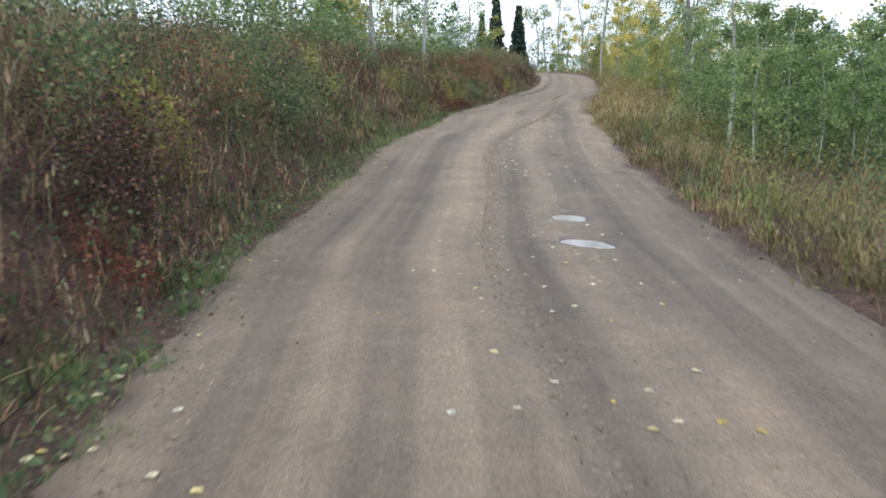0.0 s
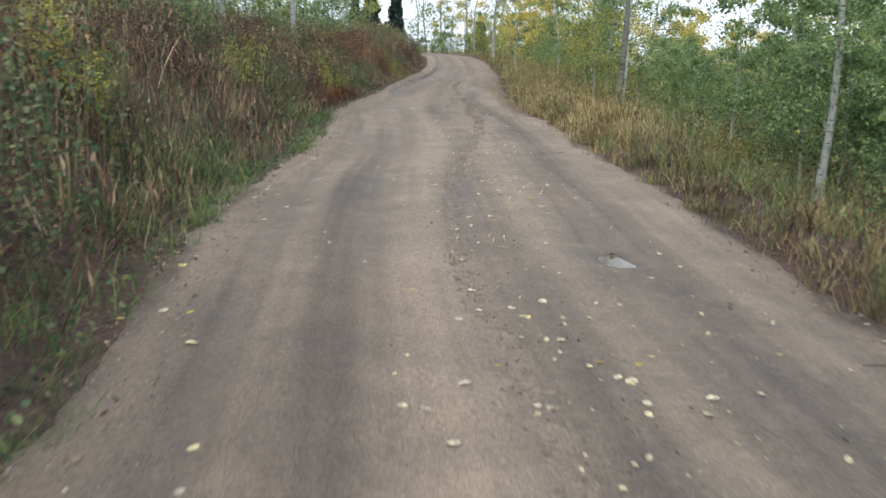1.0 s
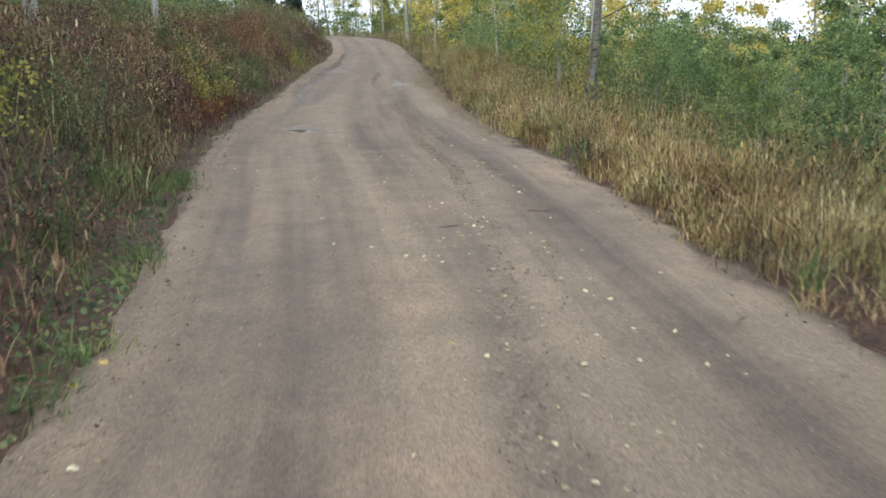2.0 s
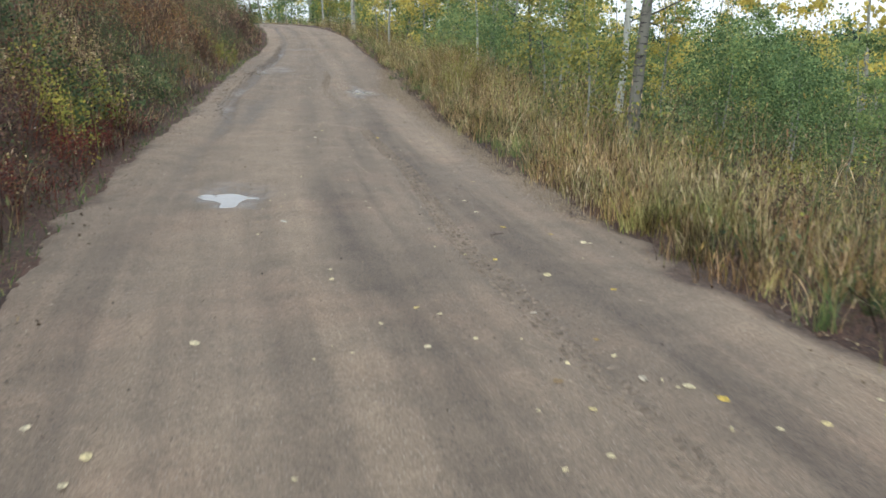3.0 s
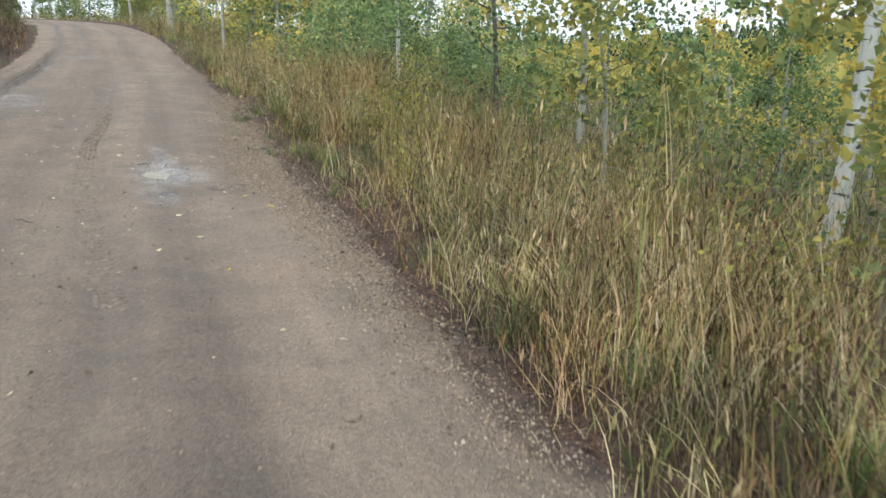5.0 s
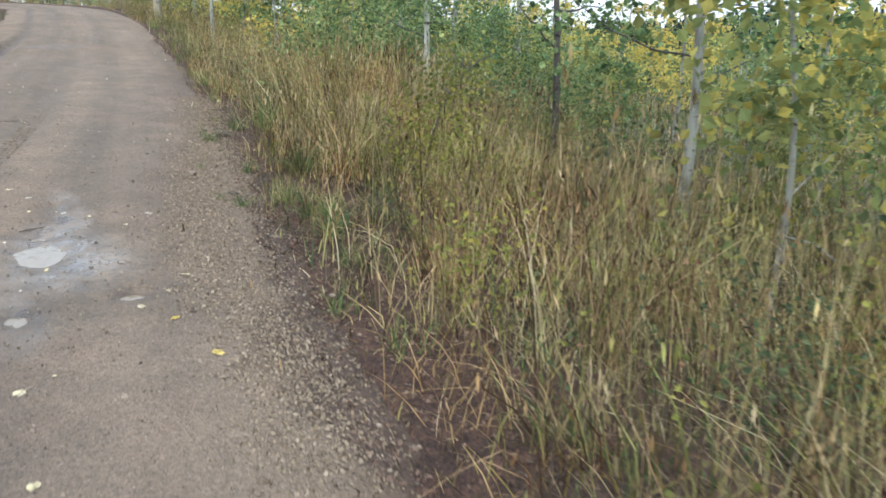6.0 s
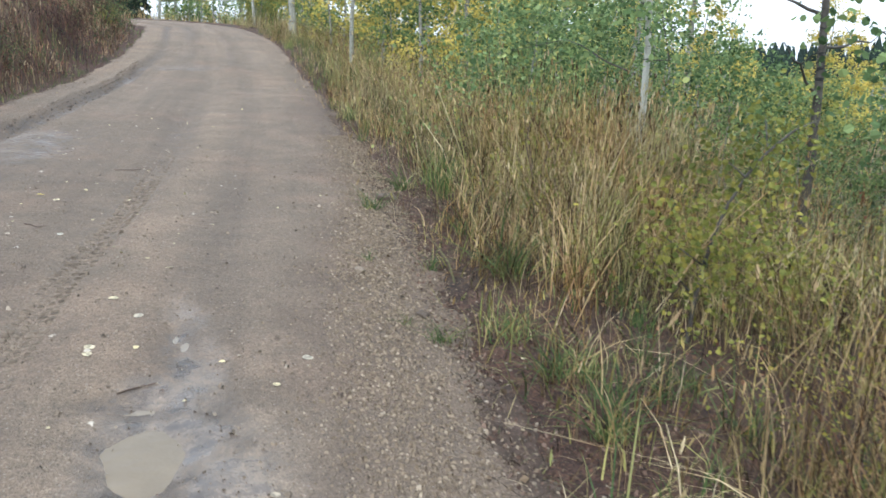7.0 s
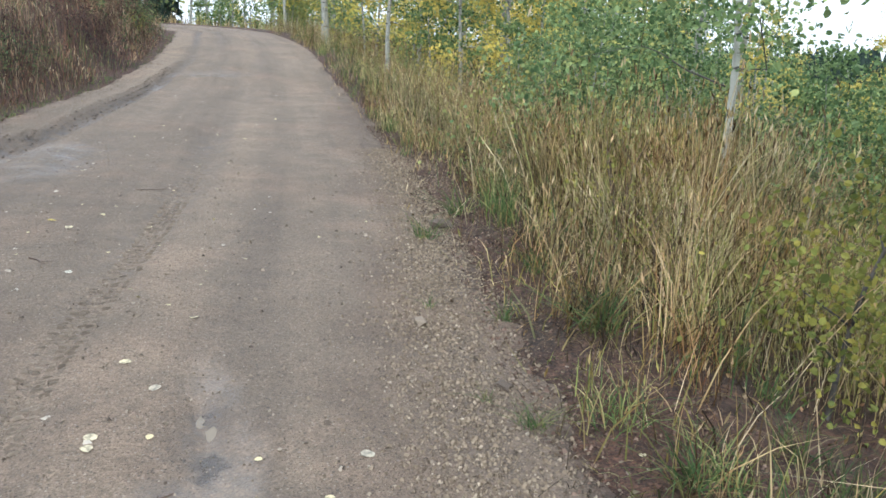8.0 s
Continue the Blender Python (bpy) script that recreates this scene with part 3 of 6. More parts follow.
for k, (x0, y0, a, b) in enumerate(PUDDLES):
    q = ((rxx - x0) / a) ** 2 + ((ryy - y0) / b) ** 2
    q = q * np.clip(1 + 0.6 * wobble(rxx, ryy, 8.0, 20 + k) + 0.55 * wobble(rxx, ryy, 13.0, 40 + k) + 0.3 * wobble(rxx, ryy, 19.0, 60 + k), 0.35, 3.0)
    hollow = np.maximum(hollow, np.exp(-q * 0.7))
road_z = base + relief
# each puddle lies level in its hollow, though the road climbs
levels = []
for x0, y0, a, b in PUDDLES:
    q = ((rxx - x0) / a) ** 2 + ((ryy - y0) / b) ** 2
    rim = float(np.median(road_z[q < 3.0]))
    flat = np.exp(-(q * 0.16) ** 2)
    road_z = road_z * (1 - flat) + rim * flat
    levels.append(rim)
road_z = road_z - 0.06 * hollow
road_me = grid_mesh("road", rxx, ryy, road_z, ROAD)
wet_side = 0.28 * smooth(0.46, 0.56, across) * smooth(0.98, 0.8, across) * smooth(19, 12, ryy)
wet_low = 0.55 * np.exp(-((rxx - 6.57) / 0.16) ** 2 - ((ryy - 42.1) / 0.14) ** 2) + 0.5 * np.exp(-((rxx - 6.0) / 0.14) ** 2 - ((ryy - 41.9) / 0.2) ** 2) + 0.4 * np.exp(-((rxx - 6.4) / 0.1) ** 2 - ((ryy - 43.7) / 0.4) ** 2) + 0.3 * np.exp(-((rxx - 6.4) / 0.34) ** 2 - ((ryy - 42.9) / 1.6) ** 2) + 0.5 * np.exp(-((rxx - 5.5) / 0.6) ** 2 - ((ryy - 50.4) / 1.5) ** 2) + 0.1 * smooth(36, 42, ryy) + 0.35 * np.exp(-((rxx - 2.0) / 0.6) ** 2 - ((ryy - 31.2) / 0.9) ** 2)
damp = np.clip(0.85 * np.where(across < 0.3, 1.0, 1 - 0.3 * smooth(39, 42, ryy)) * rut * (0.65 + 0.45 * wobble(rxx, ryy, 1.1, 15)) + 0.6 * smooth(0.08, 0.5, hollow) + 0.8 * mudline * (0.75 + 0.35 * wobble(rxx, ryy, 2.2, 17)) + wet_side + wet_low + 0.1 * wobble(rxx, ryy, 0.5, 16), 0, 1)
film = np.zeros_like(rxx)
for x0, y0, a, b, k in ((6.33, 42.85, 0.42, 0.75, 1.0), (6.5, 44.0, 0.12, 0.7, 0.8), (5.95, 41.8, 0.2, 0.45, 0.8), (5.3, 50.2, 0.6, 1.3, 0.5), (1.98, 31.1, 0.45, 0.75, 0.5), (8.2, 60.3, 0.8, 0.9, 0.4)):
    film = np.maximum(film, k * smooth(1.5, 0.3, ((rxx - x0) / a) ** 2 + ((ryy - y0) / b) ** 2 + 0.35 * wobble(rxx, ryy, 4.0, 101)))
film = np.maximum(film, 0.5 * mudline * smooth(0.2, 0.7, wobble(rxx * 0.3, ryy, 1.3, 102)))
damp = np.clip(damp + 0.45 * film, 0, 1)
off_right = (1 - across) * width + 0.16 * wobble(rxx, ryy, 2.3, 18) + 0.1 * wobble(rxx, ryy, 9.0, 19)
off_left = across * width + 0.12 * wobble(rxx, ryy, 2.3, 28) + 0.1 * wobble(rxx, ryy, 9.0, 29)
soft_side = np.interp(ryy, (20, 36, 40, 42.5, 45, 47.5, 52), (0, 0.1, 0.08, 0.18, -0.02, -0.25, -0.1))
verge = np.maximum(smooth(0.22, 0.0, off_right - soft_side), 0.7 * smooth(0.12, -0.05, off_left))
verge = np.maximum(verge, 0.42 * smooth(0.95, 0.6, off_right - soft_side) * smooth(39, 45, ryy) * smooth(60, 52, ryy))
streak = np.clip(0.5 + 0.36 * wobble(across * 46, ryy * 0.35, 0.5, 71) + 0.2 * wobble(across * 46, ryy * 0.2, 1.3, 72) + 0.16 * wobble(across * 46, ryy * 0.25, 3.0, 74) + 0.1 * wobble(rxx, ryy, 1.7, 73) + 0.2 * (smooth(0.16, 0.05, across) + smooth(0.86, 0.95, across)) * smooth(16, 24, ryy), 0, 1)
even = smooth(30, 33, ryy) * smooth(39, 36, ryy) * smooth(0.6, 0.5, across)
streak = 0.5 + (streak - 0.5) * (1 - 0.5 * smooth(36, 40, ryy))
streak = np.clip(streak * (1 - 0.6 * even) + 0.4 * even + 0.12 * smooth(9, 6, ryy) * smooth(0.5, 0.3, across), 0, 1)
for key, val in (("tread", tread), ("verge", verge), ("streak", streak), ("film", film)):
    road_me.attributes.new(key, "FLOAT", "POINT").data.foreach_set("value", val.astype(np.float32).ravel())
at = road_me.attributes.new("damp", "FLOAT", "POINT")
at.data.foreach_set("value", damp.astype(np.float32).ravel())
road = tagged(new("road", road_me), "rutted tan dirt road with damp wheel tracks", "road", kind="structure")


def road_height(x, y):
    """Nearest height of the road's own surface."""
    row = np.argmin(np.abs(ryy[:, 48] - y) + 0.2 * np.abs(rxx[:, 48] - x))
    col = np.argmin(np.hypot(rxx[row] - x, ryy[row] - y))
    return float(road_z[row, col])


def puddle(x0, y0, a, b, rim):
    level = rim - 0.034
    n = 40
    ang = np.linspace(0, 2 * math.pi, n, endpoint=False)
    r = 1.75
    ring = [(x0 + a * r * math.cos(t), y0 + b * r * math.sin(t), level) for t in ang]
    mid = [(x0 + a * 0.7 * math.cos(t), y0 + b * 0.7 * math.sin(t), level) for t in ang]
    v = ring + mid
    f = [(i, (i + 1) % n, n + (i + 1) % n, n + i) for i in range(n)]
    me = bpy.data.meshes.new("puddle")
    me.from_pydata(v, [], f + [tuple(range(n, 2 * n))])
    me.materials.append(WATER if y0 > 40 else WATER_BROWN)
    return tagged(new("puddle", me), "shallow muddy puddle reflecting the pale sky", "puddle", "puddles in the road")


for p, rim in zip(PUDDLES, levels):
    puddle(*p, rim)

# ---- plants ----
def frames_of(dirs):
    """Two unit vectors across each direction."""
    ref = np.where(np.abs(dirs[:, 2:3]) > 0.9, [[1.0, 0, 0]], [[0, 0, 1.0]])
    s = np.cross(dirs, ref)
    s /= np.linalg.norm(s, axis=1, keepdims=True)
    return s, np.cross(s, dirs)


def leaf_quads(centres, size, r, flat=0.0, full=False):
    """A small kite, or a fuller rounded blade, for each leaf, turned at random; size may differ from leaf to leaf."""
    n = len(centres)
    d = r.normal(size=(n, 3))
    d[:, 2] *= 1 - flat
    d /= np.linalg.norm(d, axis=1, keepdims=True)
    s, w = frames_of(d)
    t = r.uniform(0, 6.28, (n, 1))
    p, q = s * np.cos(t) + w * np.sin(t), -s * np.sin(t) + w * np.cos(t)
    size = np.broadcast_to(size, (n,))[:, None] * r.uniform(0.7, 1.25, (n, 1))
    bend = d * size * 0.14
    if full:
        tip, mid, out = p * size * 0.55, p * size * 0.26, q * size * 0.46
        v = np.stack([centres - tip, centres - mid - out + bend, centres + mid - out * 0.9 + bend, centres + tip * 1.1, centres + mid + out * 0.9 + bend, centres - mid + out + bend], 1)
        i = np.arange(n)[:, None] * 6
        return v.reshape(-1, 3), np.concatenate([i + np.array([[0, 1, 2, 3]]), i + np.array([[0, 3, 4, 5]])], 1).reshape(-1, 4)
    v = np.stack([centres - p * size * 0.55, centres - q * size * 0.42 + bend, centres + p * size * 0.55, centres + q * size * 0.42 + bend], 1)
    return v.reshape(-1, 3), np.arange(n * 4).reshape(n, 4)


def blades(px, py, pz, height, r, width=0.006, lean=0.25, droop=0.35):
    """Upright blades in three steps, each tapering and bowing to its own side."""
    n = len(px)
    base = np.stack([px, py, pz], 1)
    az = r.uniform(0, 6.28, n)
    out = np.stack([np.cos(az), np.sin(az), np.zeros(n)], 1)
    face = r.uniform(0, 6.28, n)
    side = np.stack([np.cos(face), np.sin(face), np.zeros(n)], 1)
    tilt = np.abs(r.normal(0, lean, n))
    dr = np.abs(r.normal(0, droop, n))
    lv = []
    for k, wd in ((0.0, 1.0), (0.4, 0.9), (0.75, 0.65), (1.0, 0.12)):
        c = base + np.stack([np.zeros(n), np.zeros(n), height * k * (1 - 0.35 * dr * k)], 1) + out * (height * (tilt * k + dr * k ** 3 * 0.7))[:, None]
        h = side * (np.broadcast_to(width, (n,)) * wd * 0.5)[:, None]
        lv += [c - h, c + h]
    v = np.stack(lv, 1).reshape(-1, 3)
    i = np.arange(n)[:, None] * 8
    q = np.concatenate([i + np.array([[2 * k, 2 * k + 1, 2 * k + 3, 2 * k + 2]]) for k in range(3)], 1).reshape(-1, 4)
    tops = np.stack(lv, 1)[:, 6]
    return v, q, tops


def seed_heads(tops, r, size):
    """A narrow plume at the tip of a stem: two crossed kites."""
    n = len(tops)
    vs = []
    a = r.uniform(0, 3.14, n)
    for turn in (0, 1.57):
        s = np.stack([np.cos(a + turn), np.sin(a + turn), np.zeros(n)], 1) * (size * 0.11)
        up = np.stack([r.normal(0, 0.25, n), r.normal(0, 0.25, n), np.ones(n)], 1) * size
        vs.append(np.stack([tops - up * 0.5, tops + s, tops + up * 0.6, tops - s], 1))
    v = np.concatenate(vs).reshape(-1, 3)
    return v, np.arange(len(v)).reshape(-1, 4)


def join(*pieces):
    vs, qs, k = [], [], 0
    for v, q in pieces:
        vs.append(v)
        qs.append(q + k)
        k += len(v)
    return np.concatenate(vs), np.concatenate(qs)


def tube(points, radii, sides_n=7):
    """A tapered limb along a line of points."""
    pts, rad = np.asarray(points, float), np.asarray(radii, float)
    d = np.gradient(pts, axis=0)
    d /= np.linalg.norm(d, axis=1, keepdims=True)
    ref = np.array([0.3, 1.0, 0.1]) if abs(d[0, 2]) > 0.7 else np.array([0, 0, 1.0])
    s = np.cross(d, ref)
    s /= np.linalg.norm(s, axis=1, keepdims=True)
    w = np.cross(d, s)
    a = np.linspace(0, 2 * math.pi, sides_n, endpoint=False)
    v = pts[:, None] + rad[:, None, None] * (s[:, None] * np.cos(a)[None, :, None] + w[:, None] * np.sin(a)[None, :, None])
    i = np.arange(len(pts) * sides_n).reshape(len(pts), sides_n)
    j = np.roll(i, -1, 1)
    q = np.stack([i[:-1], j[:-1], j[1:], i[1:]], -1).reshape(-1, 4)
    return v.reshape(-1, 3), q


def strewn(n, y0, y1, near, far, side, r, bias=1.0):
    """Places beside the road: y along it, and how far off its edge."""
    y = r.uniform(y0, y1, n)
    d = near + (far - near) * r.uniform(0, 1, n) ** bias
    x = np.interp(y, RIGHT[:20, 1], RIGHT[:20, 0]) + d if side > 0 else np.interp(y, LEFT[:21, 1], LEFT[:21, 0]) - d
    return x, y, d


def aspen(seed, height, radius, crown_from, spread, leaves, leaf, mat, lean=(0, 0), limbs=16, loose=1.3, full=False, bark=None, limb=None):
    """An aspen: pale bowed trunk, limbs and a loose crown of single leaves."""
    r = np.random.default_rng(seed)
    root = new("aspen")
    k = np.linspace(0, 1, 14)
    bow = np.stack([lean[0] * k + 0.12 * np.sin(k * 5 + seed) * k, lean[1] * k + 0.1 * np.cos(k * 4 + seed) * k, k], 1) * np.array([height * 0.5, height * 0.5, height])
    bow[:, :2] += r.normal(0, 0.012, (14, 2)) * height * 0.12
    bow[0, 2] = -0.25
    rad = radius * (1 - 0.92 * k) * (1 + 0.35 * np.exp(-k * 22))
    v, q = tube(bow, rad, 10)
    part("trunk", mesh_quads("trunk", v, q, [bark or BARK]), root)
    clumps = []
    for i in range(limbs):
        f = crown_from + (0.97 - crown_from) * (i + r.uniform(0, 0.9)) / limbs
        p0 = np.array([np.interp(f, k, bow[:, c]) for c in range(3)])
        az = i * 2.4 + r.uniform(-0.5, 0.5)
        ln = spread * (1.0 - 0.62 * max(0, (f - crown_from) / (1 - crown_from))) * r.uniform(0.65, 1.2)
        t = np.linspace(0, 1, 5)[:, None]
        pts = p0 + t * np.array([math.cos(az) * ln, math.sin(az) * ln, 0]) + np.array([0, 0, 1]) * (t * ln * r.uniform(0.1, 0.6) - 0.15 * ln * t ** 2) + r.normal(0, 0.1 * ln, (5, 3)) * np.sqrt(t)
        pts[0] = p0
        lr = min(np.interp(f, k, rad) * 0.3, 0.018 if limb else 0.014)
        tv, tq = tube(pts, lr * np.linspace(1, 0.15, 5), 5)
        twigs = [(tv, tq)]
        for _ in range(3):
            s = r.integers(2, 5)
            d = r.normal(0, 0.4, 3) * ln * 0.6
            tw = pts[s] + np.linspace(0, 1, 3)[:, None] * d
            twigs.append(tube(tw, lr * np.array([0.3, 0.2, 0.08]), 4))
            clumps.append((tw[2], ln * 0.2))
            clumps.append((tw[1], ln * 0.16))
        clumps.append((pts[4], ln * 0.22))
        clumps.append((pts[3], ln * 0.2))
        vv, qq = join(*twigs)
        part("branch", mesh_quads("branch", vv, qq, [limb or (BARK if i % 4 else BARK_DARK)]), root)
    cc, cs = np.array([c[0] for c in clumps]), np.array([c[1] for c in clumps])
    pick = r.integers(0, len(cc), leaves)
    pos = cc[pick] + r.normal(0, 1, (leaves, 3)) * np.clip(cs[pick] * loose, 0.1, 0.6)[:, None] * np.array([1, 1, 0.8])
    pos[:, 2] = np.maximum(pos[:, 2], 0.15)
    v, q = leaf_quads(pos, leaf, r, full=full)
    part("crown", mesh_quads("crown", v, q, [mat], False), root)
    return root


def conifer(seed, height, spread):
    r = np.random.default_rng(seed)
    root = new("conifer")
    v, q = tube([(0, 0, -0.2), (0.03, 0, height * 0.5), (0, 0.02, height)], [0.14 * height / 8, 0.08 * height / 8, 0.01], 7)
    part("trunk", mesh_quads("trunk", v, q, [BARK_DARK]), root)
    n = 1500
    k = r.uniform(0.04, 1, n) ** 0.8
    az = r.uniform(0, 6.28, n)
    reach = spread * (1 - k) ** 0.85 * (0.75 + 0.25 * np.sin(az * 5 + k * 40)) * r.uniform(0.15, 1.05, n)
    pos = np.stack([np.cos(az) * reach, np.sin(az) * reach, height * k - 0.25 * reach], 1)
    v, q = leaf_quads(pos, 0.42 * height / 9, r, 0.5)
    part("crown", mesh_quads("crown", v, q, [NEEDLE], False), root)
    return root


def shrub(seed, height, spread, leaves, leaf, mat, stems=5):
    r = np.random.default_rng(seed)
    root = new("shrub")
    tips = []
    for i in range(stems):
        az = i * 2.4 + r.uniform(-0.4, 0.4)
        t = np.linspace(0, 1, 5)[:, None]
        reach = spread * r.uniform(0.3, 1)
        pts = t * np.array([math.cos(az) * reach, math.sin(az) * reach, 0]) + np.array([0, 0, 1]) * height * r.uniform(0.6, 1.0) * t ** 0.8 + r.normal(0, 0.03, (5, 3)) * t
        pts[0, 2] = -0.08
        v, q = tube(pts, 0.009 * np.linspace(1, 0.3, 5), 4)
        part("stem", mesh_quads("stem", v, q, [TWIG]), root)
        tips += list(pts[1:])
    tips = np.array(tips)
    pos = tips[r.integers(0, len(tips), leaves)] + r.normal(0, 1, (leaves, 3)) * np.array([0.13, 0.13, 0.11]) * (0.6 + height)
    pos[:, 2] = np.maximum(pos[:, 2], 0.03)
    v, q = leaf_quads(pos, leaf, r)
    part("foliage", mesh_quads("foliage", v, q, [mat], False), root)
    return root


def set_down(ob, x, y, turn=0.0, size=1.0, sink=0.0):
    z = float(land(np.array([x]), np.array([y]))[0])
    ob.matrix_basis = pose(x, y, z - sink, 0, 0, turn) @ Matrix.Scale(size, 4)
    return ob


def plant(proto, used, x, y, turn, size):
    """The first of a kind is the built one; the rest are copies."""
    ob = proto if proto not in used else copy_thing(proto, Matrix.Identity(4))
    used.add(proto)
    return set_down(ob, x, y, turn, size)


pr = random.Random(5)
used = set()
TALL = "tall pale-barked aspen with loose green crown"
YOUNG = "young bushy aspen with green leaves to the ground"
GOLD = "slim aspen in full yellow autumn leaf"
tall = [aspen(11, 12, 0.14, 0.22, 2.0, 2600, 0.1, LEAF_GREEN, limbs=14), aspen(12, 10, 0.10, 0.16, 1.7, 2400, 0.097, LEAF_GREEN, (0.05, 0.02), limbs=14),
        aspen(13, 13, 0.12, 0.3, 1.9, 2300, 0.108, LEAF_MIXED, limbs=13)]
young = [aspen(21, 4.5, 0.04, 0.06, 1.25, 2300, 0.095, LEAF_DEEP, limbs=11), aspen(22, 5.5, 0.05, 0.05, 1.5, 2600, 0.1, LEAF_DEEP, (0.06, 0), limbs=12),
         aspen(23, 3.6, 0.03, 0.05, 1.2, 2200, 0.08, LEAF_MIXED, limbs=10)]
gold = [aspen(31, 9, 0.08, 0.15, 1.3, 2600, 0.1, LEAF_YELLOW, limbs=10), aspen(32, 7, 0.06, 0.12, 1.3, 2400, 0.095, LEAF_YELLOW, limbs=9)]
far_tall = [aspen(18, 12, 0.13, 0.2, 2.0, 1050, 0.2, LEAF_GREEN, limbs=7, loose=2.1), aspen(19, 11, 0.1, 0.25, 1.8, 950, 0.2, LEAF_MIXED, limbs=6, loose=2.1)]
far_young = [aspen(24, 5.0, 0.05, 0.06, 1.5, 950, 0.16, LEAF_DEEP, limbs=6, loose=2.1), aspen(25, 4.0, 0.04, 0.05, 1.3, 850, 0.15, LEAF_GREEN, (0.05, 0.03), limbs=6, loose=2.1)]
far_gold = [aspen(33, 8, 0.07, 0.15, 1.4, 900, 0.18, LEAF_YELLOW, limbs=6, loose=2.1), aspen(34, 5.5, 0.05, 0.08, 1.3, 850, 0.16, LEAF_YELLOW, limbs=6, loose=2.1)]
firs = [conifer(41, 11, 1.9), conifer(42, 8, 1.5)]
for protos, label, cat, grp in ((tall + far_tall, TALL, "tree", "tall roadside aspens"), (young + far_young, YOUNG, "tree", "young aspens in the thicket"), (gold + far_gold, GOLD, "tree", "yellow aspens"),
                                (firs, "dark narrow conifer with drooping boughs", "tree", "conifers among the aspens")):
    for p in protos:
        tagged(p, label, cat, grp)

# trunks that stand out beside the verge
# this trunk's bark colour includes the shade on it
big = tagged(aspen(14, 12, 0.125, 0.2, 2.2, 6000, 0.062, LEAF_DEEP, (0.02, 0.0), limbs=14, full=True, bark=BARK_SHADED, limb=BARK_DARK), "thick aspen with bark coloured as in shade behind the dry grass", "tree", "tall roadside aspens")
set_down(big, 10.2, 36.85, 0)
white = tagged(aspen(15, 9.5, 0.085, 0.24, 1.8, 3000, 0.062, LEAF_GREEN, (0.12, -0.05), limbs=14, full=True, bark=BARK_WHITE, limb=BARK_DARK), "slim white aspen with black knots", "tree", "tall roadside aspens")
set_down(white, 11.05, 38.85, 0)
slant = tagged(aspen(16, 7, 0.058, 0.16, 1.7, 6500, 0.056, LEAF_GREEN, (0.22, 0.1), limbs=13, full=True, limb=BARK_DARK), "leaning white aspen with a low green crown", "tree", "tall roadside aspens")
set_down(slant, 12.1, 43.6, 0)
slim = tagged(aspen(17, 7.5, 0.04, 0.16, 1.3, 7000, 0.046, LEAF_GREEN, limbs=18, full=True, bark=BARK_WHITE, limb=BARK_DARK), "slim white aspen with broad green crown", "tree", "tall roadside aspens")
set_down(slim, 10.9, 46.9, 140)
bushy = aspen(26, 3.2, 0.03, 0.12, 1.45, 5200, 0.048, LEAF_GREEN, (0.1, 0.05), limbs=13, full=True, limb=BARK_DARK)
set_down(tagged(bushy, "low spreading young aspen with round green leaves", "tree", "young aspens in the thicket"), 12.0, 46.9, 30, 0.58)
for x, y, turn, size in ((11.6, 35.8, 60, 0.8), (12.4, 37.0, 150, 0.8), (11.9, 34.4, 250, 0.75), (12.9, 35.4, 330, 0.65), (10.9, 33.2, 20, 0.6)):
    set_down(copy_thing(bushy, Matrix.Identity(4)), x, y, turn, size)
set_down(copy_thing(bushy, Matrix.Identity(4)), 10.9, 48.9, 190, 0.75)
set_down(copy_thing(bushy, Matrix.Identity(4)), 12.9, 46.8, 290, 0.5)
set_down(copy_thing(bushy, Matrix.Identity(4)), 11.7, 50.4, 110, 0.66)
set_down(copy_thing(bushy, Matrix.Identity(4)), 13.0, 50.6, 240, 0.72)
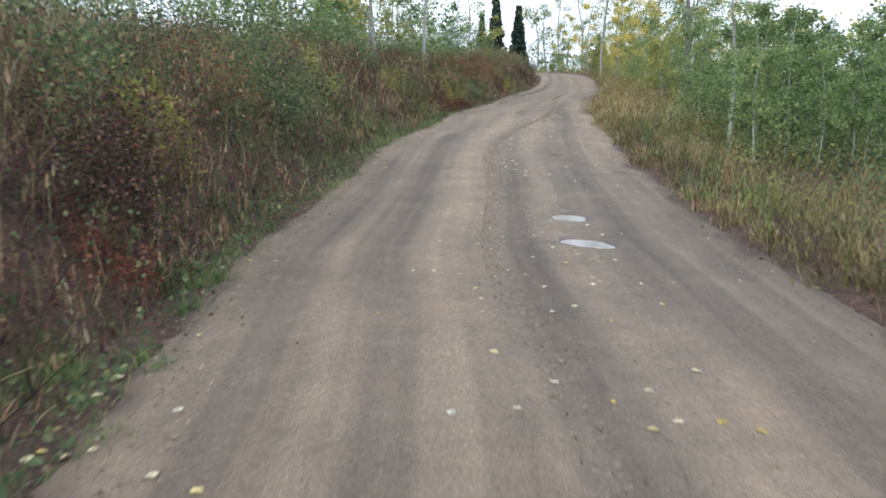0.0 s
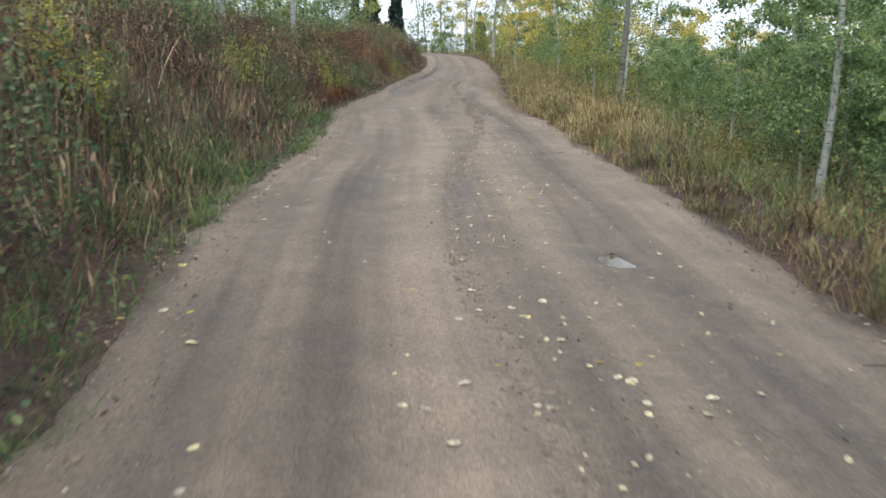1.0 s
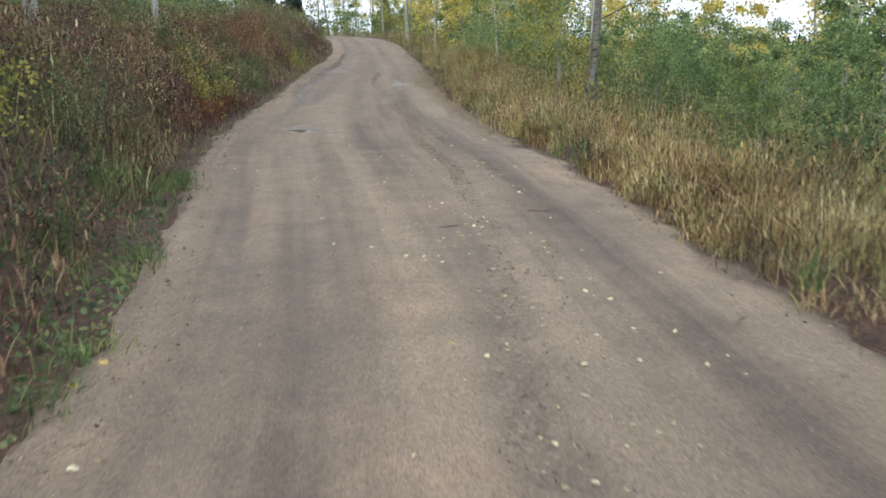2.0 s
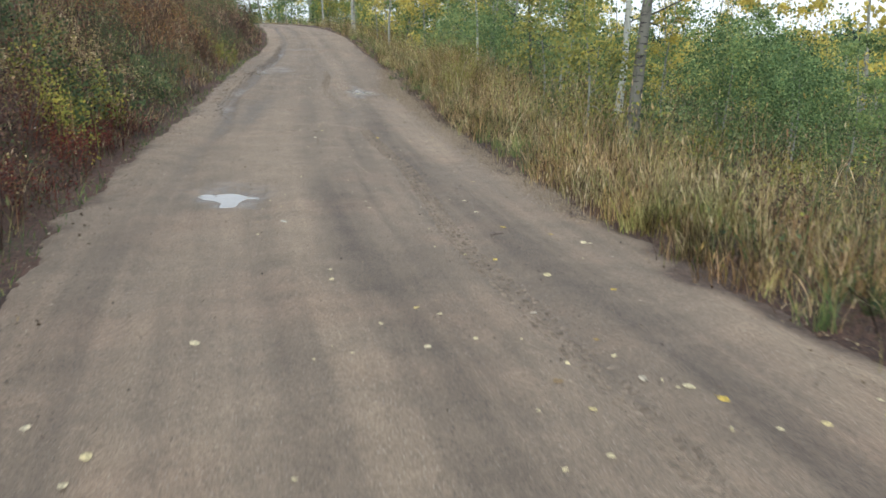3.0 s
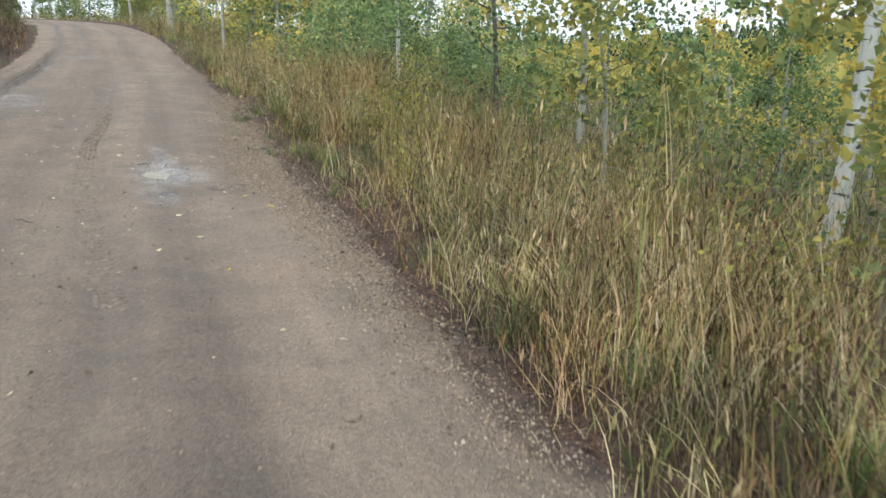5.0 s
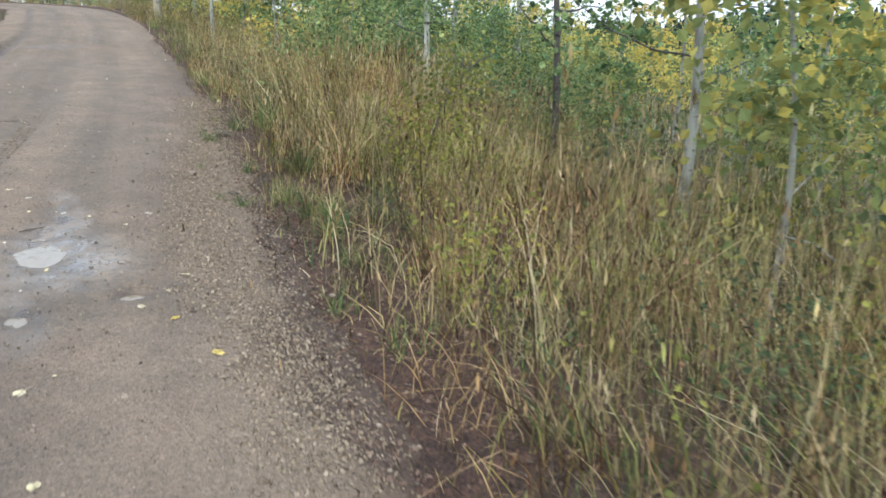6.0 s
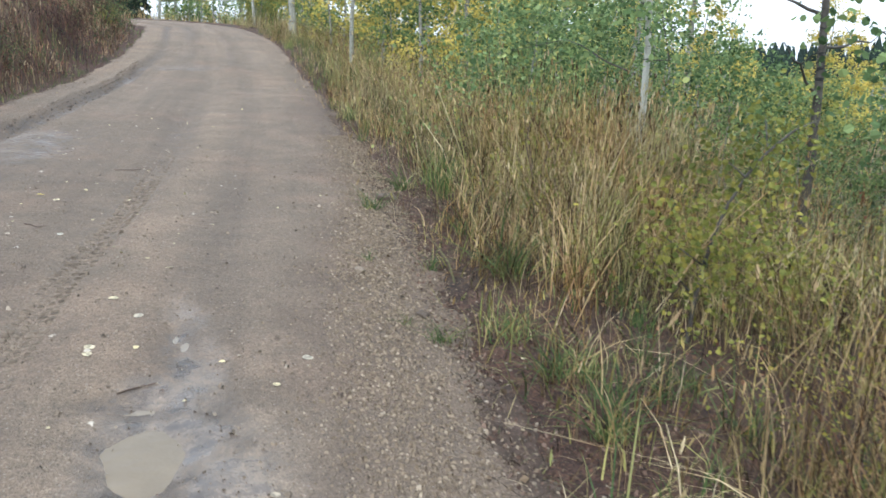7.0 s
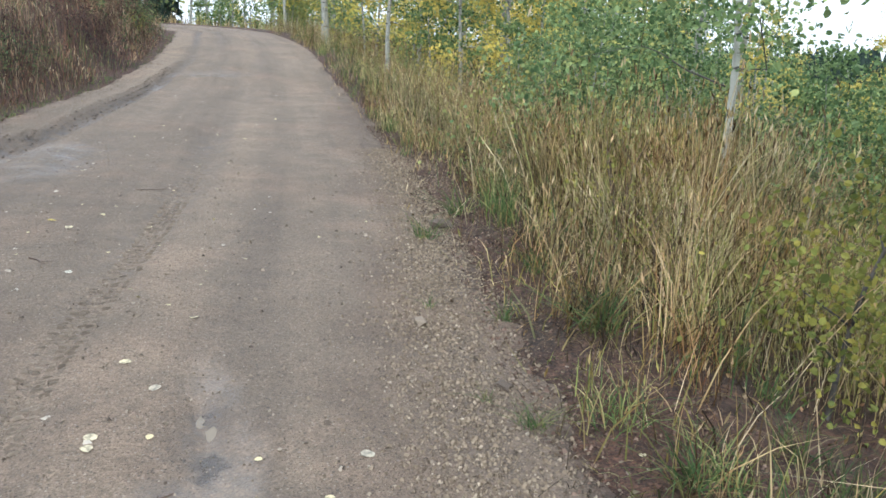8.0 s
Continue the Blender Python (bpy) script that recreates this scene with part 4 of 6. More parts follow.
for kind, x, y, turn, size in ((tall[1], 14.4, 52.0, 10, 0.7), (tall[2], 12.8, 70.0, 60, 0.8), (far_tall[1], 10.5, 98.0, 0, 1.1), (tall[0], 6.1, 18.2, 200, 0.4), (young[0], 6.9, 19.0, 20, 0.6), (young[1], 6.2, 20.8, 200, 0.5), (young[0], 5.9, 16.2, 100, 0.45), (tall[1], 19.5, 57.0, 30, 0.9),
                               (gold[1], 14.6, 66.0, 0, 0.6), (gold[1], 15.6, 63.0, 90, 0.55), (gold[0], 20.7, 48.4, 30, 0.62),
                               (gold[1], 13.2, 58.5, 220, 0.85), (gold[0], 12.3, 61.0, 40, 0.75), (gold[0], 14.9, 57.8, 130, 0.62), (gold[1], 13.9, 63.5, 300, 1.0), (young[1], 17.6, 36.2, 300, 1.0), (young[0], 13.6, 38.6, 100, 0.5), (young[1], 12.6, 40.6, 10, 0.45), (gold[1], 14.2, 41.8, 70, 0.55), (young[0], 14.6, 33.0, 200, 0.8),
                               (young[0], 11.9, 33.0, 40, 0.5), (young[1], 12.6, 35.2, 120, 0.42), (young[0], 11.4, 31.0, 220, 0.48), (young[1], 13.2, 33.4, 10, 0.5), (young[0], 12.6, 36.2, 90, 0.6),
                               (gold[1], 17.1, 45.9, 0, 0.62), (gold[1], 18.4, 45.0, 120, 0.6), (gold[0], 16.6, 48.2, 220, 0.5), (gold[1], 20.5, 54.0, 60, 0.5), (gold[1], 19.4, 56.4, 190, 0.55), (gold[0], 22.2, 53.0, 300, 0.4), (young[1], 12.4, 54.0, 200, 0.36), (young[0], 13.2, 60.5, 0, 0.7), (far_tall[0], -0.85, 40.0, 30, 0.75), (far_tall[1], -2.6, 33.0, 200, 0.8), (firs[0], 6.4, 106.0, 0, 1.25), (firs[1], 8.6, 101.0, 80, 1.3), (firs[0], 9.8, 112.0, 140, 1.15), (firs[1], 4.9, 110.0, 10, 1.4),
                               (tall[0], 12.75, 69.6, 0, 0.85), (far_gold[1], 13.9, 69.0, 0, 0.8),
                               (young[0], 12.9, 45.6, 160, 0.42), (young[2], 13.4, 43.0, 60, 0.5), (young[0], 14.2, 44.6, 310, 0.42)):
    plant(kind, used, x, y, turn, size)


# the thicket along the lower side, with one open gap towards the far ridge
def in_gap(x, y):
    return 36 < math.degrees(math.atan2(x - 5.0, y - 37.0)) < 54 and math.hypot(x - 5.0, y - 37.0) > 8.5


def open_sky(x, y):
    return 42.8 < math.degrees(math.atan2(x - 6.17, y - 40.9)) < 48.5 and math.hypot(x - 6.17, y - 40.9) > 9


for i in range(172):
    y = pr.uniform(13, 112)
    d = 2.8 + 27 * pr.random() ** 1.8
    x = float(np.interp(min(y, 70), RIGHT[:19, 1], RIGHT[:19, 0])) + d + max(0, y - 72) * -0.1
    k = pr.random()
    turn, size = pr.uniform(0, 360), pr.uniform(0.8, 1.15)
    if 30 < y < 52 and d < 8 and k > 0.2:
        continue
    if open_sky(x, y):
        plant(far_gold[1], used, x, y, turn, pr.uniform(0.24, 0.34))
        continue
    if in_gap(x, y):
        if math.hypot(x - 5, y - 37) > 20:
            plant(far_gold[1], used, x, y, turn, pr.uniform(0.36, 0.48))
        elif math.hypot(x - 5, y - 37) > 10:
            plant(pr.choice(young), used, x, y, turn, pr.uniform(0.34, 0.46))
        continue
    near = d < 9
    kind = pr.choice(young if near else far_young) if k < 0.66 else pr.choice(tall if near else far_tall) if k < 0.78 else pr.choice(gold if near else far_gold)
    if near and y < 34:
        kind, size = pr.choice(young[:2]), size * (0.4 if 24.5 < math.degrees(math.atan2(x, y - 12)) < 33 else 0.7)
    elif 26 < math.degrees(math.atan2(x, y - 12)) < 35:
        kind, size = far_gold[1], 0.6
    elif d > 12 and y > 35 and k > 0.3:
        kind = pr.choice(far_gold)
    plant(kind, used, x, y, turn, size)
for i in range(24):
    y = 14.5 + 16 * pr.random()
    x = float(np.interp(y, RIGHT[:19, 1], RIGHT[:19, 0])) + 2.3 + 3.6 * pr.random()
    if 23 < math.degrees(math.atan2(x, y - 12)) < 35:
        continue
    plant(young[0] if pr.random() < 0.6 else young[1], used, x, y, pr.uniform(0, 360), pr.uniform(0.38, 0.62))
for i in range(40):
    y = 5 + 60 * pr.random()
    x = float(np.interp(y, LEFT[:21, 1], LEFT[:21, 0])) - 3.4 - 4.5 * pr.random()
    plant(pr.choice(far_young + far_young + far_tall[1:]), used, x, y, pr.uniform(0, 360), pr.uniform(0.32, 0.62))
# trees above the bank and round the road's bend
for i in range(38):
    y = pr.uniform(10, 78)
    d = 4.2 + 22 * pr.random() ** 1.4
    x = float(np.interp(min(y, 70), LEFT[:20, 1], LEFT[:20, 0])) - d
    plant(pr.choice(far_young + far_young + far_tall + far_gold[1:]), used, x, y, pr.uniform(0, 360), pr.uniform(0.6, 1.0))
for i in range(46):
    y = pr.uniform(80.5, 116)
    x = pr.uniform(-22, 24)
    if 4 < x - (y - 80) * 0.12 < 9 and y < 104:
        continue
    plant(pr.choice(far_tall + far_young + far_young + far_gold[:1]), used, x, y, pr.uniform(0, 360), pr.uniform(0.5, 0.85))
for i in range(20):
    x = pr.uniform(1, 17)
    y = 79.5 + 12 * pr.random() + abs(x - 8) * 0.3
    if 4 < x < 11:
        continue
    plant(pr.choice(far_tall + far_young), used, x, y, pr.uniform(0, 360), pr.uniform(0.4, 0.7))
for i in range(16):
    plant(pr.choice(firs), used, pr.uniform(-14, 34), pr.uniform(104, 150), pr.uniform(0, 360), pr.uniform(0.55, 0.95))

# ---- single trees and shrubs that can be told apart ----
def dead_tree():
    r = np.random.default_rng(77)
    root = new("dead_tree")
    k = np.linspace(0, 1, 9)
    pts = np.stack([0.04 * np.sin(k * 7) - 0.25 * k, 0.04 * np.cos(k * 5), -0.2 + 4.6 * k], 1)
    v, q = tube(pts, 0.055 * (1 - 0.7 * k), 8)
    part("trunk", mesh_quads("trunk", v, q, [BARK_DARK]), root)
    for f, az, ln, up in ((0.36, 3.6, 0.9, 0.55), (0.46, 0.3, 1.1, 0.12), (0.52, 2.6, 0.7, 0.5), (0.58, 5.6, 0.9, 0.25), (0.66, 1.4, 0.6, 0.3), (0.75, 4.1, 0.7, 0.4), (0.86, 0.2, 0.5, 0.5)):
        p0 = np.array([np.interp(f, k, pts[:, c]) for c in range(3)])
        t = np.linspace(0, 1, 6)[:, None]
        b = p0 + t * np.array([math.cos(az), math.sin(az), up]) * ln + r.normal(0, 0.03, (6, 3)) * t + np.array([0, 0, -0.12]) * t * (1 - t)
        vb, qb = tube(b, 0.02 * np.linspace(1, 0.25, 6), 5)
        tw = tube(b[3] + np.linspace(0, 1, 4)[:, None] * np.array([math.cos(az + 0.9), math.sin(az + 0.9), 0.5]) * 0.3, 0.008 * np.linspace(1, 0.3, 4), 4)
        vv, qq = join((vb, qb), tw)
        part("branch", mesh_quads("branch", vv, qq, [BARK_DARK]), root)
    return tagged(root, "bare dark dead sapling with crooked branches", "dead tree")


set_down(dead_tree(), 12.46, 46.15, 0)


def arched_shrub():
    """A dark bowed stem with yellow-green leaves at its top and foot."""
    r = np.random.default_rng(78)
    root = new("shrub")
    t = np.linspace(0, 1, 9)
    pts = np.stack([-0.05 + 0.12 * t + 0.26 * t ** 3, 0.05 * np.sin(3 * t), -0.08 + 1.2 * t - 0.12 * t ** 4], 1)
    v, q = tube(pts, 0.012 * (1 - 0.55 * t), 6)
    twigs = [(v, q)]
    for k in (2, 3, 5, 6, 7, 8):
        d = np.array([r.normal(0, 0.14), r.normal(0, 0.14), r.uniform(0.03, 0.16)])
        twigs.append(tube(pts[k] + np.linspace(0, 1, 3)[:, None] * d, [0.005, 0.004, 0.002], 4))
    vv, qq = join(*twigs)
    part("stem", mesh_quads("stem", vv, qq, [BARK_DARK]), root)
    low = np.stack([r.normal(0.03, 0.2, 1100), r.normal(0, 0.2, 1100), np.abs(r.normal(0.5, 0.22, 1100))], 1)
    top = pts[r.integers(6, 9, 300)] + r.normal(0, 1, (300, 3)) * np.array([0.13, 0.13, 0.07]) + np.array([0, 0, 0.05])
    v, q = leaf_quads(np.concatenate([low, top]), 0.025, r, full=True)
    part("foliage", mesh_quads("foliage", v, q, [SHRUB_YELLOW], False), root)
    return tagged(root, "yellow-green shrub with one bowed dark stem", "shrub", "verge shrubs")


set_down(arched_shrub(), 9.25, 43.75, -20, 1.25)

verge_weed = tagged(shrub(56, 0.95, 0.3, 620, 0.024, SHRUB_YELLOW, 7), "thin-stemmed yellowing weed in dry grass", "shrub", "verge shrubs")
set_down(verge_weed, 9.3, 45.8, 0)
for x, y, turn, size in ((9.9, 47.2, 80, 0.9), (9.0, 44.9, 150, 0.7), (10.0, 48.9, 210, 1.0), (8.7, 42.2, 30, 0.8)):
    set_down(copy_thing(verge_weed, Matrix.Identity(4)), x, y, turn, size)

shelf_weed = tagged(shrub(57, 0.5, 0.24, 420, 0.03, SHRUB_YELLOW, 6), "broad-leaved yellow-green weed on bare soil", "shrub", "verge shrubs")
set_down(shelf_weed, 8.0, 40.95, 0)

bank_kinds = [shrub(51, 0.9, 0.5, 900, 0.034, SHRUB_GREEN), shrub(52, 0.75, 0.55, 800, 0.032, SHRUB_PLUM), shrub(53, 1.1, 0.5, 700, 0.03, SHRUB_RUSSET, 8),
              shrub(54, 0.6, 0.45, 700, 0.045, SHRUB_YELLOW), shrub(55, 1.3, 0.6, 900, 0.038, SHRUB_GREEN, 6)]
for s, lab in zip(bank_kinds, ("leafy green shrub among bank grasses", "plum-brown autumn shrub on the cut bank", "tall russet shrub with thin twiggy stems",
                               "low yellow-green shrub in dry grass", "tall green shrub with small leaves")):
    tagged(s, lab, "shrub", "verge shrubs")
for i in range(160):
    y = 1 + 71 * pr.random() ** 1.15
    d = 0.75 + 5.5 * pr.random() ** 1.4
    x = float(np.interp(y, LEFT[:21, 1], LEFT[:21, 0])) - d
    # russet patches take turns with green ones along the bank
    red = math.sin(y * 0.42 + d * 0.5) + pr.uniform(-0.6, 0.6) > -0.2
    kind = bank_kinds[pr.choice((1, 2, 1, 2, 1))] if red else bank_kinds[pr.choice((0, 4, 0, 3 if y > 14 else 0))]
    plant(kind, used, x, y, pr.uniform(0, 360), pr.uniform(0.7, 1.15))
for i in range(46):
    y = pr.uniform(6, 72)
    d = 1.5 + 4.3 * pr.random()
    x = float(np.interp(y, RIGHT[:20, 1], RIGHT[:20, 0])) + d
    plant(bank_kinds[pr.choice((3, 3, 0, 4, 1))], used, x, y, pr.uniform(0, 360), pr.uniform(0.65, 1.0))

# ---- grasses: too many to count ----
gr = np.random.default_rng(99)


def clumped(x, y, f, seed, keep):
    return np.clip(0.5 + 0.6 * wobble(x, y, f, seed), 0.05, 1) > gr.uniform(0, 1, len(x)) * (1 / keep)


def sward(name, label, n, y0, y1, near, far, side, lo, hi, width, mat, heads=0.0, head=0.1, bias=1.0, lean=0.2, droop=0.4, f=1.6, seed=1, edge_low=0.0, tuft=0.0):
    x, y, d = strewn(n, y0, y1, near, far, side, gr, bias)
    if tuft:
        cx, cy, cd = strewn(max(4, n // 60), y0, y1, near, far, side, gr, bias)
        pick = gr.integers(0, len(cx), n)
        x, y, d = cx[pick] + gr.normal(0, tuft, n), cy[pick] + gr.normal(0, tuft, n), cd[pick]
    keep = clumped(x, y, f, seed, 1.3 if side > 0 and near < 0 else 0.62 if side > 0 and hi > 0.7 else 0.8) & ~((side > 0) & (hi > 0.5) & (np.hypot((x - 8.85) / 0.6, (y - 43.1) / 0.75) < 1)) & ~((side > 0) & (y > 36) & (y < 50) & (d < np.interp(y, (36, 38.6, 40, 42.6, 43.4, 44.4, 50), (0.0, 0.05, 0.5, 0.64, 0.5, 0.28, 0.36)) + 0.12 * wobble(x, y, 2.0, 3)) & (hi > 0.4) & (gr.uniform(0, 1, len(x)) > 0.16))
    x, y, d = x[keep], y[keep], d[keep]
    grow = np.interp(y, (0, 24, 36), (0.88, 0.88, 1.22)) if side > 0 and hi > 0.8 else 1.0
    h = grow * gr.uniform(lo, hi, len(x)) * (0.8 + 0.25 * wobble(x, y, 0.9, seed + 5))
    if edge_low:
        h = h * (edge_low + (1 - edge_low) * smooth(near, near + 1.1, d))
    v, q, tops = blades(x, y, land(x, y) - 0.02, h, gr, width * gr.uniform(0.7, 1.4, len(x)), lean, droop)
    pieces = [(v, q)]
    if heads:
        sel = gr.uniform(0, 1, len(tops)) < heads
        pieces.append(seed_heads(tops[sel], gr, head))
    vv, qq = join(*pieces)
    return tagged(new(name, mesh_quads(name, vv, qq, [mat], False)), label, "grass", kind="stuff")


# added dark layer: its colour supplies the shaded gaps at the grass bases
sward("thatch", "low dark stems standing in for shade under the dry grass", 42000, 4, 60, 0.05, 4.2, 1, 0.08, 0.5, 0.009, SHADE_THATCH, 0, 0.1, 1.0, 0.6, 0.9, 1.2, 68)
TANL = "tall dry tan grass with seed heads"
sward("dry_grass", TANL, 32000, 20, 76, 0.0, 5.5, 1, 0.3, 1.15, 0.005, GRASS_TAN, 0.18, 0.06, 1.3, 0.19, 0.6, 1.4, 31, 0.45)
sward("dry_grass", TANL, 46000, 20, 76, 0.0, 5.0, 1, 0.35, 1.25, 0.0055, GRASS_TAN, 0.18, 0.065, 1.2, 0.2, 0.65, 1.4, 40, 0.5, 0.09)
sward("dry_grass", "brown and russet stalks among dry grass", 16000, 34, 58, 0.1, 4.0, 1, 0.3, 1.15, 0.005, GRASS_BROWN, 0.2, 0.06, 1.1, 0.2, 0.5, 1.2, 93, 0.45, 0.12)
sward("dry_grass", TANL, 44000, 37, 58, 0.2, 3.4, 1, 0.25, 1.35, 0.0042, GRASS_TAN, 0.25, 0.055, 1.1, 0.22, 0.8, 2.0, 32, 0.45, 0.07)
BROWNL = "brown knee-high grass along the road"
sward("dry_grass", BROWNL, 30000, 4, 24, 0.0, 4.5, 1, 0.25, 0.78, 0.006, GRASS_BROWN, 0.15, 0.06, 1.2, 0.24, 0.6, 1.6, 88, 0.45, 0.09)
sward("dry_grass", BROWNL, 12000, 3, 24, -0.06, 1.2, 1, 0.2, 0.6, 0.006, GRASS_BROWN, 0.1, 0.06, 1.0, 0.28, 0.6, 2.0, 89, 0.5, 0.08)
sward("dry_grass", "dry grass stems crowding the road edge", 20000, 20, 38, -0.06, 1.2, 1, 0.35, 0.9, 0.0055, GRASS_TAN, 0.15, 0.07, 1.0, 0.22, 0.5, 2.0, 59, 0.5, 0.08)
sward("dry_grass", TANL, 16000, 5, 76, 4.5, 13, 1, 0.5, 1.0, 0.012, GRASS_TAN, 0.3, 0.14, 1.0, 0.2, 0.4, 0.8, 33)
sward("green_grass", "fresh green grass tufts at the road edge", 13000, 3, 72, 0.05, 1.3, 1, 0.16, 0.5, 0.007, GRASS_GREEN, 0, 0.1, 1.6, 0.3, 0.7, 2.2, 34, 0, 0.05)
sward("green_grass", "green grass growing through dry grass", 13000, 5, 72, 0.25, 6, 1, 0.3, 0.9, 0.008, GRASS_GREEN, 0, 0.1, 1.2, 0.2, 0.5, 0.9, 35)
sward("dry_grass", "single tall pale grass stalks with plumes", 1900, 20, 58, 0.6, 4.2, 1, 1.15, 1.6, 0.006, GRASS_TAN, 0.9, 0.075, 1.0, 0.12, 0.35, 1.2, 69)
sward("dry_grass", "dense stand of tall dry grass before the aspens", 8500, 43.2, 49.5, 0.9, 2.7, 1, 0.85, 1.4, 0.0045, GRASS_TAN, 0.3, 0.06, 1.0, 0.16, 0.55, 1.8, 97, 0.7, 0.07)
sward("green_grass", "coarse grass under the aspens", 15000, 2, 80, 5, 27, 1, 0.25, 0.6, 0.03, GRASS_GREEN, 0, 0.1, 1.2, 0.4, 0.7, 0.7, 84)
sward("green_grass", "thin green blades on bare verge soil", 1500, 38.5, 45, 0.05, 0.9, 1, 0.08, 0.34, 0.006, GRASS_GREEN, 0, 0.1, 1.0, 0.4, 0.9, 2.0, 91, 0, 0.05)
sward("dry_grass", "few dry stalks on bare verge soil", 900, 38.5, 45, 0.1, 0.9, 1, 0.15, 0.39, 0.005, GRASS_TAN, 0.2, 0.05, 1.0, 0.35, 0.9, 2.0, 92)
sward("thatch", "short dead stems on the verge soil", 9000, 36, 54, -0.2, 0.6, 1, 0.02, 0.12, 0.005, SHADE_THATCH, 0, 0.1, 1.0, 1.0, 0.9, 1.5, 70)
sward("dry_grass", "fallen straw lying on the verge soil", 2800, 36, 54, -0.15, 0.9, 1, 0.03, 0.12, 0.004, GRASS_TAN, 0, 0.1, 1.0, 2.6, 0.4, 1.2, 65)
sward("green_grass", "short trodden grass on the verge", 4500, 34, 46, 0.0, 1.4, 1, 0.05, 0.3, 0.006, GRASS_TAN, 0, 0.1, 1.0, 0.5, 0.9, 1.8, 48)
# same dark layer again, for the shaded gaps between the bank plants
sward("thatch", "low dark stems standing in for shade between bank weeds", 20000, 1, 44, 0.25, 4.0, -1, 0.1, 0.5, 0.01, SHADE_THATCH, 0, 0.1, 1.0, 0.6, 0.9, 1.2, 83)
sward("bank_grass", "tall dry stems crowding the foot of the bank", 64000, 1, 75, 0.25, 3.4, -1, 0.4, 1.05, 0.007, GRASS_BANK, 0.25, 0.1, 1.0, 0.2, 0.4, 1.3, 49, 0.4)
sward("bank_grass", "dry russet grass on the cut bank", 36000, 0, 75, 2.5, 7.5, -1, 0.45, 1.05, 0.008, GRASS_BANK, 0.25, 0.1, 1.0, 0.22, 0.4, 1.3, 36, 0.45)
sward("bank_grass", "dry russet grass above the bank", 16000, 0, 80, 6.5, 16, -1, 0.4, 0.9, 0.013, GRASS_BANK, 0.25, 0.12, 1.0, 0.2, 0.4, 0.8, 37)
sward("green_grass", "green grass spilling onto the road edge", 14000, 1, 26, -0.1, 0.8, -1, 0.12, 0.42, 0.007, GRASS_GREEN, 0, 0.1, 1.2, 0.4, 0.9, 2.6, 58, 0.5, 0.07)
sward("green_grass", "low green growth along the bank foot", 14000, 1, 30, 0.1, 2.4, -1, 0.15, 0.5, 0.008, GRASS_GREEN, 0, 0.1, 1.0, 0.3, 0.7, 0.5, 60, 0.6)
sward("green_grass", "green grass at the foot of the bank", 14000, 0, 72, -0.05, 1.2, -1, 0.12, 0.42, 0.008, GRASS_GREEN, 0, 0.1, 1.3, 0.35, 0.8, 2.0, 38, 0.5)
sward("green_grass", "green grass patches on the bank", 22000, 0, 72, 0.7, 7, -1, 0.3, 0.75, 0.008, GRASS_GREEN, 0, 0.1, 1.0, 0.25, 0.6, 0.9, 39)


def grass_stand(label, x0, y0, reach, n, lo, hi):
    """A close stand of upright stalks with plumes."""
    x, y = gr.normal(x0, reach * 0.5, n), gr.normal(y0, reach * 0.5, n)
    v, q, tops = blades(x, y, land(x, y) - 0.02, gr.uniform(lo, hi, n), gr, 0.005 * gr.uniform(0.7, 1.3, n), 0.13, 0.4)
    vv, qq = join((v, q), seed_heads(tops[gr.uniform(0, 1, n) < 0.35], gr, 0.07))
    return tagged(new("dry_grass", mesh_quads("dry_grass", vv, qq, [GRASS_TAN], False)), label, "grass", kind="stuff")


for x, y, reach, n in ((10.25, 46.05, 0.5, 620), (9.85, 45.6, 0.45, 420), (10.7, 46.2, 0.4, 380), (10.0, 46.9, 0.6, 420)):
    grass_stand("close stand of tall pale grass before a white aspen", x, y, reach, n, 0.75, 1.5)


def bend_grass():
    """Dry grass on the rise behind the road's bend."""
    n = 9000
    x, y = gr.uniform(-16, 20, n), gr.uniform(76, 98, n)
    d, _ = sides(x, y)
    ok = d > 0.25
    x, y = x[ok], y[ok]
    v, q, tops = blades(x, y, land(x, y) - 0.02, gr.uniform(0.4, 0.9, len(x)), gr, 0.02, 0.2, 0.4)
    return tagged(new("dry_grass", mesh_quads("dry_grass", v, q, [GRASS_TAN], False)), "dry grass on the rise past the bend", "grass", kind="stuff")


bend_grass()


def undergrowth(label, n, y0, y1, near, far, side, lo, hi, leaf, mat, f, seed, bias=1.0, dense=0.7, full=False):
    x, y, d = strewn(n, y0, y1, near, far, side, gr, bias)
    keep = clumped(x, y, f, seed, dense) & ((side < 0) | (y < 36) | (y > 50) | (d > np.interp(y, (40, 41, 43.4, 44.4), (0.45, 0.8, 0.75, 0.45))))
    x, y = x[keep], y[keep]
    hump = np.clip(0.45 + 0.6 * wobble(x, y, 1.7, seed + 3), 0.12, 1)
    z = land(x, y) + (lo + (hi - lo) * gr.uniform(0, 1, len(x)) ** 0.7) * hump
    v, q = leaf_quads(np.stack([x, y, z], 1), leaf, gr, full=full)
    return tagged(new("undergrowth", mesh_quads("undergrowth", v, q, [mat], False)), label, "undergrowth", kind="stuff")


undergrowth("tangled russet weeds on the cut bank", 40000, 0, 74, 0.4, 7, -1, 0.05, 0.95, 0.03, SHRUB_RUSSET, 0.7, 41)
undergrowth("small russet leaves on thin twigs low on the bank", 26000, 2, 36, 0.25, 3.6, -1, 0.03, 0.8, 0.022, SHRUB_RUSSET, 1.0, 81)
undergrowth("dark plum-brown weeds tangled low on the bank", 46000, 1, 60, 0.3, 4.5, -1, 0.03, 0.85, 0.026, SHRUB_PLUM, 0.9, 85)
